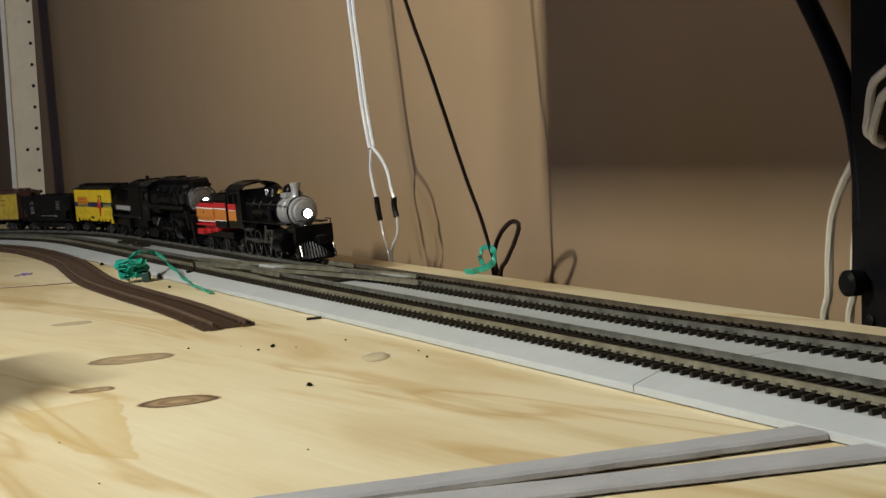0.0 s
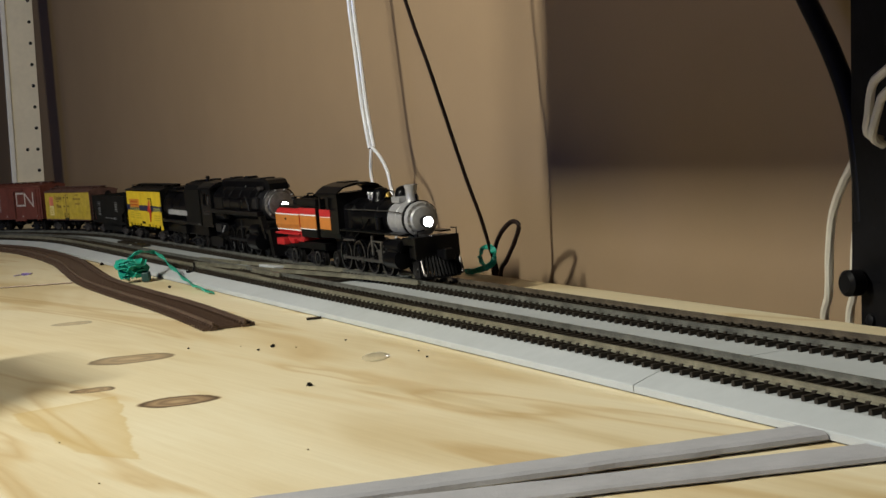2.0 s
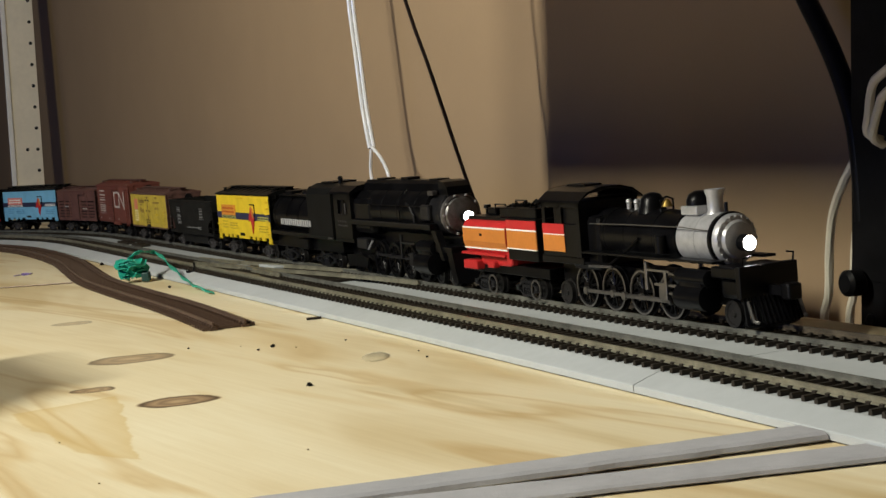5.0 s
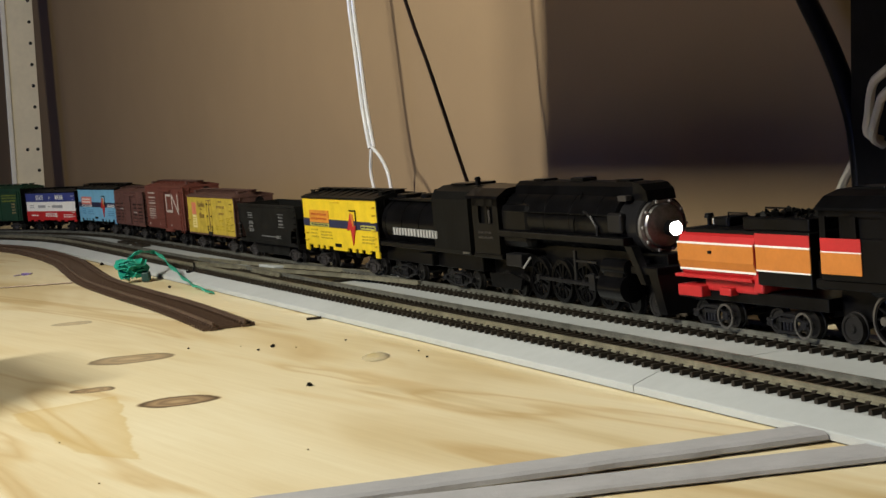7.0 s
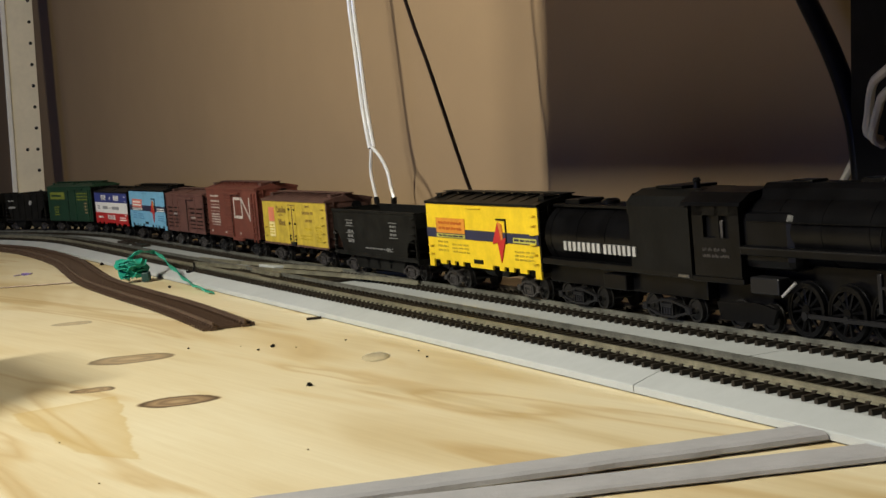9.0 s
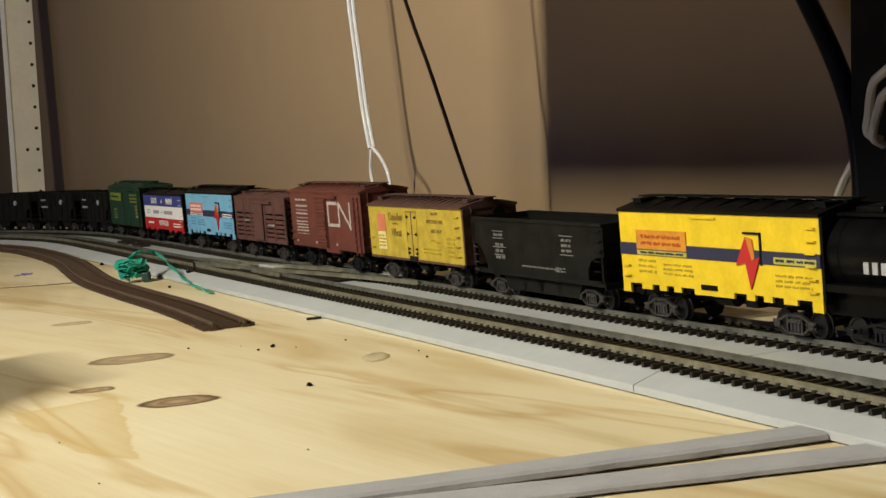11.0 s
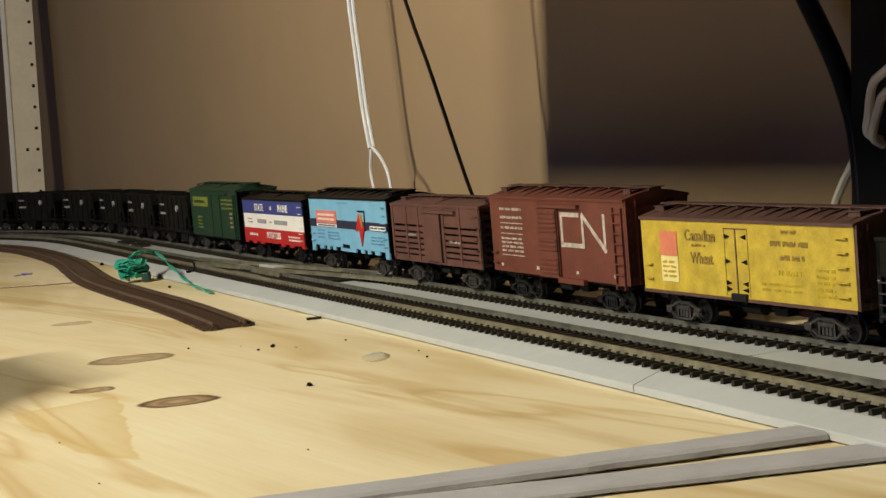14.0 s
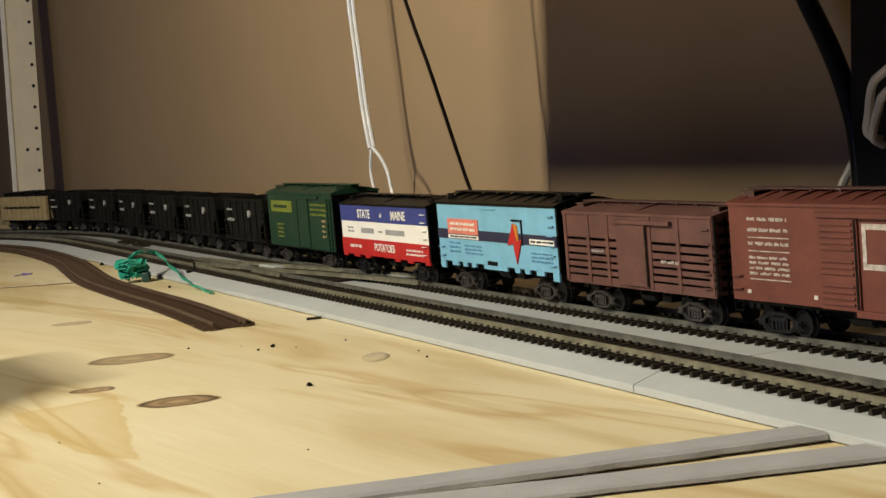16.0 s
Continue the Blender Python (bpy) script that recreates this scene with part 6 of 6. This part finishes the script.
def large_locomotive():
    c0 = 0.285
    c = empty("steam_locomotive", "large streamlined black steam locomotive with silver front and lit headlight", "locomotive", "locomotives of the train")
    MOVERS.append((c, c0, 0.045))
    X = lambda u: u - c0
    zb = 0.0400
    barrel(c, "boiler", X(0.2250), X(0.3380), zb, 0.0140, LOCO_BLACK)
    barrel(c, "smokebox", X(0.3380), X(0.3540), zb - 0.0005, 0.0128, GREY_DARK, "dark graphite smokebox")
    for u in (0.2450, 0.2700, 0.2950, 0.3200, 0.3370):
        barrel(c, "boiler_band", X(u), X(u) + 0.0012, zb, 0.0142, LOCO_BLACK)
    bm = bmesh.new()
    disc(bm, (0, 0, zb - 0.0012), "x", [(X(0.3530), 0.0122), (X(0.3555), 0.0118), (X(0.3560), 0.0104), (X(0.3556), 0.0100), (X(0.3570), 0.0092), (X(0.3578), 0.0060)], 40)
    part("smokebox_front", bm, FRONT_STEEL, c, "dull silver smokebox front", True)
    for a in range(10):
        t = a * math.tau / 10
        block(c, "front_bolt", X(0.3560), X(0.3572), math.cos(t) * 0.0110 - 0.0006, math.cos(t) * 0.0110 + 0.0006, zb - 0.0012 + math.sin(t) * 0.0110 - 0.0006, zb - 0.0012 + math.sin(t) * 0.0110 + 0.0006, SMOKEBOX, 0.0002)
    lamp(c, X(0.3655), 0.0378, 0.0031)
    bm = bmesh.new()
    prism(bm, [(-0.0080, 0.0490), (-0.0066, 0.0560), (-0.0042, 0.0580), (0.0042, 0.0580), (0.0066, 0.0560), (0.0080, 0.0490)], "x", X(0.2300), X(0.3440))
    part("skyline_casing", bm, LOCO_BLACK, c)
    bm = bmesh.new()
    prism(bm, [(X(0.3440), 0.0480), (X(0.3440), 0.0580), (X(0.3500), 0.0572), (X(0.3545), 0.0545), (X(0.3560), 0.0500)], "y", -0.0072, 0.0072)
    part("casing_nose", bm, LOCO_BLACK, c)
    for u, h in ((0.2880, 0.0596), (0.2500, 0.0590), (0.3300, 0.0588)):
        block(c, "casing_hatch", X(u) - 0.006, X(u) + 0.006, -0.0040, 0.0040, 0.0570, h, LOCO_BLACK, 0.0006)
    block(c, "firebox", X(0.2240), X(0.2560), -0.0145, 0.0145, 0.0250, 0.0480, LOCO_BLACK, 0.004)
    cab = empty("cab", "", "")
    cab.parent = c
    for y in (-0.0162, 0.0162):
        y0, y1 = (y, y + 0.0008) if y < 0 else (y - 0.0008, y)
        bm = bmesh.new()
        box(bm, X(0.1960), X(0.2260), y0, y1, 0.0215, 0.0372, 0.0002)
        box(bm, X(0.1960), X(0.2030), y0, y1, 0.0370, 0.0500)
        box(bm, X(0.2110), X(0.2135), y0, y1, 0.0370, 0.0500)
        box(bm, X(0.2200), X(0.2260), y0, y1, 0.0370, 0.0500)
        box(bm, X(0.1960), X(0.2260), y0, y1, 0.0460, 0.0510)
        part("cab_side", bm, LOCO_BLACK, cab)
    block(cab, "cab_seat", X(0.2120), X(0.2150), -0.0158, -0.0146, 0.0350, 0.0440, TRUCK, 0.0004)
    # black filler added inside, standing in for the cab's dark interior
    block(cab, "cab_filler", X(0.1990), X(0.2245), -0.0144, 0.0144, 0.0216, 0.0505, LOCO_BLACK, 0.002)
    lines_of_bars(cab, X(0.2020), X(0.2190), 0.0285, 0.0335, 2, TRUCK, 101, -0.0162)
    block(cab, "cab_front", X(0.2250), X(0.2260), -0.0160, 0.0160, 0.0215, 0.0510, LOCO_BLACK)
    bm = bmesh.new()
    prism(bm, [(-0.0172, 0.0498), (-0.0166, 0.0512), (-0.0110, 0.0548), (0, 0.0562), (0.0110, 0.0548), (0.0166, 0.0512), (0.0172, 0.0498), (0, 0.0545)], "x", X(0.1900), X(0.2280))
    part("cab_roof", bm, LOCO_BLACK, cab)
    block(cab, "cab_floor", X(0.1930), X(0.2260), -0.0155, 0.0155, 0.0190, 0.0215, LOCO_BLACK)
    for y in (-1, 1):
        block(c, "running_board", X(0.2260), X(0.3480), min(y * 0.0110, y * 0.0164), max(y * 0.0110, y * 0.0164), 0.0310, 0.0345, LOCO_BLACK, 0.0004)
        block(c, "board_line", X(0.2262), X(0.3470), min(y * 0.0162, y * 0.0166), max(y * 0.0162, y * 0.0166), 0.0336, 0.0340, GREY_DARK, 0)
        block(c, "access_panel", X(0.3330), X(0.3450), min(y * 0.0120, y * 0.0152), max(y * 0.0120, y * 0.0152), 0.0360, 0.0450, GREY_DARK, 0.0010)
        block(c, "number_plate", X(0.3380), X(0.3450), min(y * 0.0085, y * 0.0118), max(y * 0.0085, y * 0.0118), 0.0500, 0.0525, TRUCK, 0.0003)
        wire(c, "handrail", [(X(0.230), y * 0.0146, 0.0440), (X(0.280), y * 0.0148, 0.0440), (X(0.335), y * 0.0146, 0.0440)], 0.0004, LOCO_BLACK)
        wire(c, "sand_pipe", [(X(0.300), y * 0.0080, 0.0530), (X(0.302), y * 0.0148, 0.0400), (X(0.302), y * 0.0150, 0.0310)], 0.0004, LOCO_BLACK)
        wire(c, "feed_pipe", [(X(0.310), y * 0.0135, 0.0450), (X(0.318), y * 0.0146, 0.0430), (X(0.323), y * 0.0146, 0.0380), (X(0.323), y * 0.0146, 0.0330)], 0.0008, GREY_DARK)
        bm = bmesh.new()
        disc(bm, (0, y * 0.0134, 0.0120), "x", [(X(0.3270), 0.0030), (X(0.3275), 0.0062), (X(0.3480), 0.0062), (X(0.3485), 0.0030)], 20)
        disc(bm, (0, y * 0.0134, 0.0210), "x", [(X(0.3270), 0.0020), (X(0.3275), 0.0038), (X(0.3480), 0.0038), (X(0.3485), 0.0020)], 16)
        box(bm, X(0.3290), X(0.3465), min(y * 0.008, y * 0.0168), max(y * 0.008, y * 0.0168), 0.0120, 0.0215, 0.0008)
        part("cylinder", bm, LOCO_BLACK, c, "", True)
        bm = bmesh.new()
        prism(bm, [(X(0.3480), 0.0310), (X(0.3540), 0.0310), (X(0.3640), 0.0150), (X(0.3600), 0.0150)], "y", min(y * 0.0120, y * 0.0160), max(y * 0.0120, y * 0.0160))
        part("slanted_plate", bm, LOCO_BLACK, c)
        bm = bmesh.new()
        box(bm, X(0.3080), X(0.3275), y * 0.0136 - 0.0006, y * 0.0136 + 0.0006, 0.0150, 0.0160)
        box(bm, X(0.3120), X(0.3175), y * 0.0139 - 0.0010, y * 0.0139 + 0.0010, 0.0092, 0.0168, 0.0003)
        box(bm, X(0.2990), X(0.3010), y * 0.0142 - 0.0007, y * 0.0142 + 0.0007, 0.0130, 0.0270, 0.0003)
        box(bm, X(0.3000), X(0.3200), y * 0.0143 - 0.0004, y * 0.0143 + 0.0004, 0.0216, 0.0226)
        part("crosshead", bm, GREY_DARK, c)
        bm = bmesh.new()
        box(bm, X(0.2770), X(0.3150), y * 0.0128 - 0.0005, y * 0.0128 + 0.0005, 0.0098, 0.0112, 0.0002)
        rod = part("main_rod", bm, GREY_DARK, c)
        RODS.append((rod, 0.0105, 0.0024))
        block(c, "ash_pan", X(0.2290), X(0.2460), min(y * 0.0090, y * 0.0150), max(y * 0.0090, y * 0.0150), 0.0160, 0.0225, GREY_DARK, 0.0006)
        wire(c, "brake_pipe", [(X(0.2480), y * 0.0150, 0.0160), (X(0.2560), y * 0.0150, 0.0215)], 0.0006, SMOKEBOX)
    drivers(c, [X(u) for u in (0.2545, 0.2770, 0.2995, 0.3215)], 0.0105, 12, 0.0024)
    block(c, "frame", X(0.1950), X(0.3650), -0.0050, 0.0050, 0.0080, 0.0270, LOCO_BLACK)
    me = wheelset_mesh(0.0056, WHEEL_STEEL)
    for u in (0.3420, 0.3600, 0.2330, 0.2130):
        w = new("wheelset", me)
        w.parent = c
        SPINNERS.append((w, X(u), 0.0056, 0.0056))
    bm = bmesh.new()
    prism(bm, [(X(0.2050), 0.0110), (X(0.2070), 0.0040), (X(0.2390), 0.0040), (X(0.2420), 0.0100), (X(0.2300), 0.0120)], "y", -0.0132, -0.0118)
    prism(bm, [(X(0.2050), 0.0110), (X(0.2070), 0.0040), (X(0.2390), 0.0040), (X(0.2420), 0.0100), (X(0.2300), 0.0120)], "y", 0.0118, 0.0132)
    part("trailing_truck", bm, LOCO_BLACK, c)
    block(c, "pilot_deck", X(0.3500), X(0.3720), -0.0150, 0.0150, 0.0190, 0.0225, LOCO_BLACK, 0.0005)
    bm = bmesh.new()
    prism(bm, [(X(0.3650), 0.0195), (X(0.3720), 0.0195), (X(0.3780), 0.0030), (X(0.3720), 0.0030)], "y", -0.0150, 0.0150)
    part("pilot", bm, LOCO_BLACK, c)
    bm = bmesh.new()
    box(bm, X(0.3700), X(0.3790), -0.0016, 0.0016, 0.0085, 0.0112, 0.0003)
    part("coupler", bm, LOCO_BLACK, c)
    return c


large_locomotive()


def black_tender():
    c0 = 0.1265
    c = empty("tender", "black round-tank tender with white lettering bars", "tender", "tenders of the train")
    MOVERS.append((c, c0, 0.037))
    X = lambda u: u - c0
    barrel(c, "water_tank", X(0.0640), X(0.1440), 0.0325, 0.0150, LOCO_BLACK)
    for u in (0.0700, 0.0950, 0.1200):
        barrel(c, "tank_band", X(u), X(u) + 0.0010, 0.0325, 0.0152, LOCO_BLACK)
    bm = bmesh.new()
    prism(bm, [(-0.0160, 0.0215), (-0.0160, 0.0490), (-0.0140, 0.0530), (-0.0080, 0.0556), (0.0080, 0.0556), (0.0140, 0.0530), (0.0160, 0.0490), (0.0160, 0.0215)], "x", X(0.1440), X(0.1900))
    bunker = part("coal_bunker", bm, material("bunker_black", (0.006, 0.006, 0.006), 0.5, scale=60, vary=0.3, spec=0.12), c)
    bm = bmesh.new()
    prism(bm, [(X(0.1395), 0.0450), (X(0.1395), 0.0500), (X(0.1450), 0.0540), (X(0.1450), 0.0450)], "y", -0.0140, 0.0140)
    part("bunker_slope", bm, LOCO_BLACK, bunker)
    block(bunker, "bunker_lid", X(0.1560), X(0.1760), -0.0090, 0.0090, 0.0556, 0.0568, LOCO_BLACK, 0.0004)
    turned(bunker, "valve", X(0.1800), -0.004, 0.0550, [(0, 0.0016), (0.0030, 0.0014), (0.0036, 0.0020), (0.0050, 0.0012)], LOCO_BLACK, 10)
    block(c, "tank_walkway", X(0.0640), X(0.1440), -0.0090, 0.0090, 0.0462, 0.0476, LOCO_BLACK, 0.0003)
    block(c, "water_hatch", X(0.0720), X(0.0860), -0.0070, 0.0070, 0.0470, 0.0498, LOCO_BLACK, 0.0008)
    turned(c, "hatch_lid", X(0.1030), 0, 0.0470, [(0, 0.0045), (0.0020, 0.0045), (0.0030, 0.0030)], LOCO_BLACK, 16)
    # lettering on the tank as plain bars
    rng = random.Random(4)
    for u0, u1, n in ((0.0838, 0.1185, 8), (0.1215, 0.1500, 7)):
        w = (u1 - u0) / n
        for k in range(n):
            z = 0.0290
            bm = bmesh.new()
            box(bm, X(u0 + k * w), X(u0 + k * w) + w * 0.60, -0.0166 if u0 > 0.12 else -0.0157, -0.0140, z - 0.0021, z + 0.0021)
            part("letter_bar", bm, material("lettering_white", (0.36, 0.36, 0.36), 0.6) if k == 0 and u0 < 0.1 else bpy.data.materials["lettering_white"], c)
    block(c, "side_board", X(0.0620), X(0.1900), -0.0158, 0.0158, 0.0195, 0.0225, LOCO_BLACK, 0.0004)
    block(c, "underframe", X(0.0600), X(0.1930), -0.0110, 0.0110, 0.0105, 0.0200, LOCO_BLACK, 0.0004)
    block(c, "tool_box", X(0.1170), X(0.1360), -0.0150, -0.0100, 0.0110, 0.0180, LOCO_BLACK, 0.0006)
    block(c, "step", X(0.1800), X(0.1880), -0.0162, -0.0120, 0.0200, 0.0212, ROD_STEEL, 0.0002)
    for u in (0.0890, 0.1640):
        t = new("truck", TRUCK_LONG)
        t.parent, t.matrix_basis = c, Matrix.Translation((X(u), 0, 0))
        for e in (-0.0165, 0, 0.0165):
            w = new("wheelset", WHEELSET_MESH)
            w.parent, w.matrix_basis = t, Matrix.Translation((e, 0, 0.0052))
    coupler(c, X(0.0600), -1)
    return c


TRUCK_LONG = frame_mesh(0.0165, GREY_DARK)
black_tender()


def on_rails(u, half):
    a, b = line(u - half, REAR, True)[0], line(u + half, REAR, True)[0]
    return Matrix.Translation(((a.x + b.x) / 2, (a.y + b.y) / 2, RAIL)) @ Matrix.Rotation(math.atan2(b.y - a.y, b.x - a.x), 4, "Z")


TIMES = [k / 2 for k in range(14)] + [6.75] + [k / 2 for k in range(14, 33)]


def lead(t):
    """The train runs a little early at first and loses that at about 7 s."""
    return 0.0045 * min(1, max(0, 7.5 - t))


def eased(u):
    """Slightly slower on the wide curve at the near end."""
    return u - 0.024 * max(0, u - 0.25)


def motions():
    for ob, u, half in MOVERS:
        walk(ob, [(t, on_rails(eased(u + SPEED * (t - 8) + lead(t)), half)) for t in TIMES])
    # driving wheels roll, rods go round with their crank pins
    for ob, x, z, radius in SPINNERS:
        walk(ob, [(t / 10, Matrix.Translation((x, 0, z)) @ Matrix.Rotation(SPEED * t / 10 / radius, 4, "Y")) for t in range(161)])
    for ob, radius, crank in RODS:
        walk(ob, [(t / 10, Matrix.Translation((crank * math.sin(SPEED * t / 10 / radius), 0, crank * math.cos(SPEED * t / 10 / radius)))) for t in range(161)])


motions()
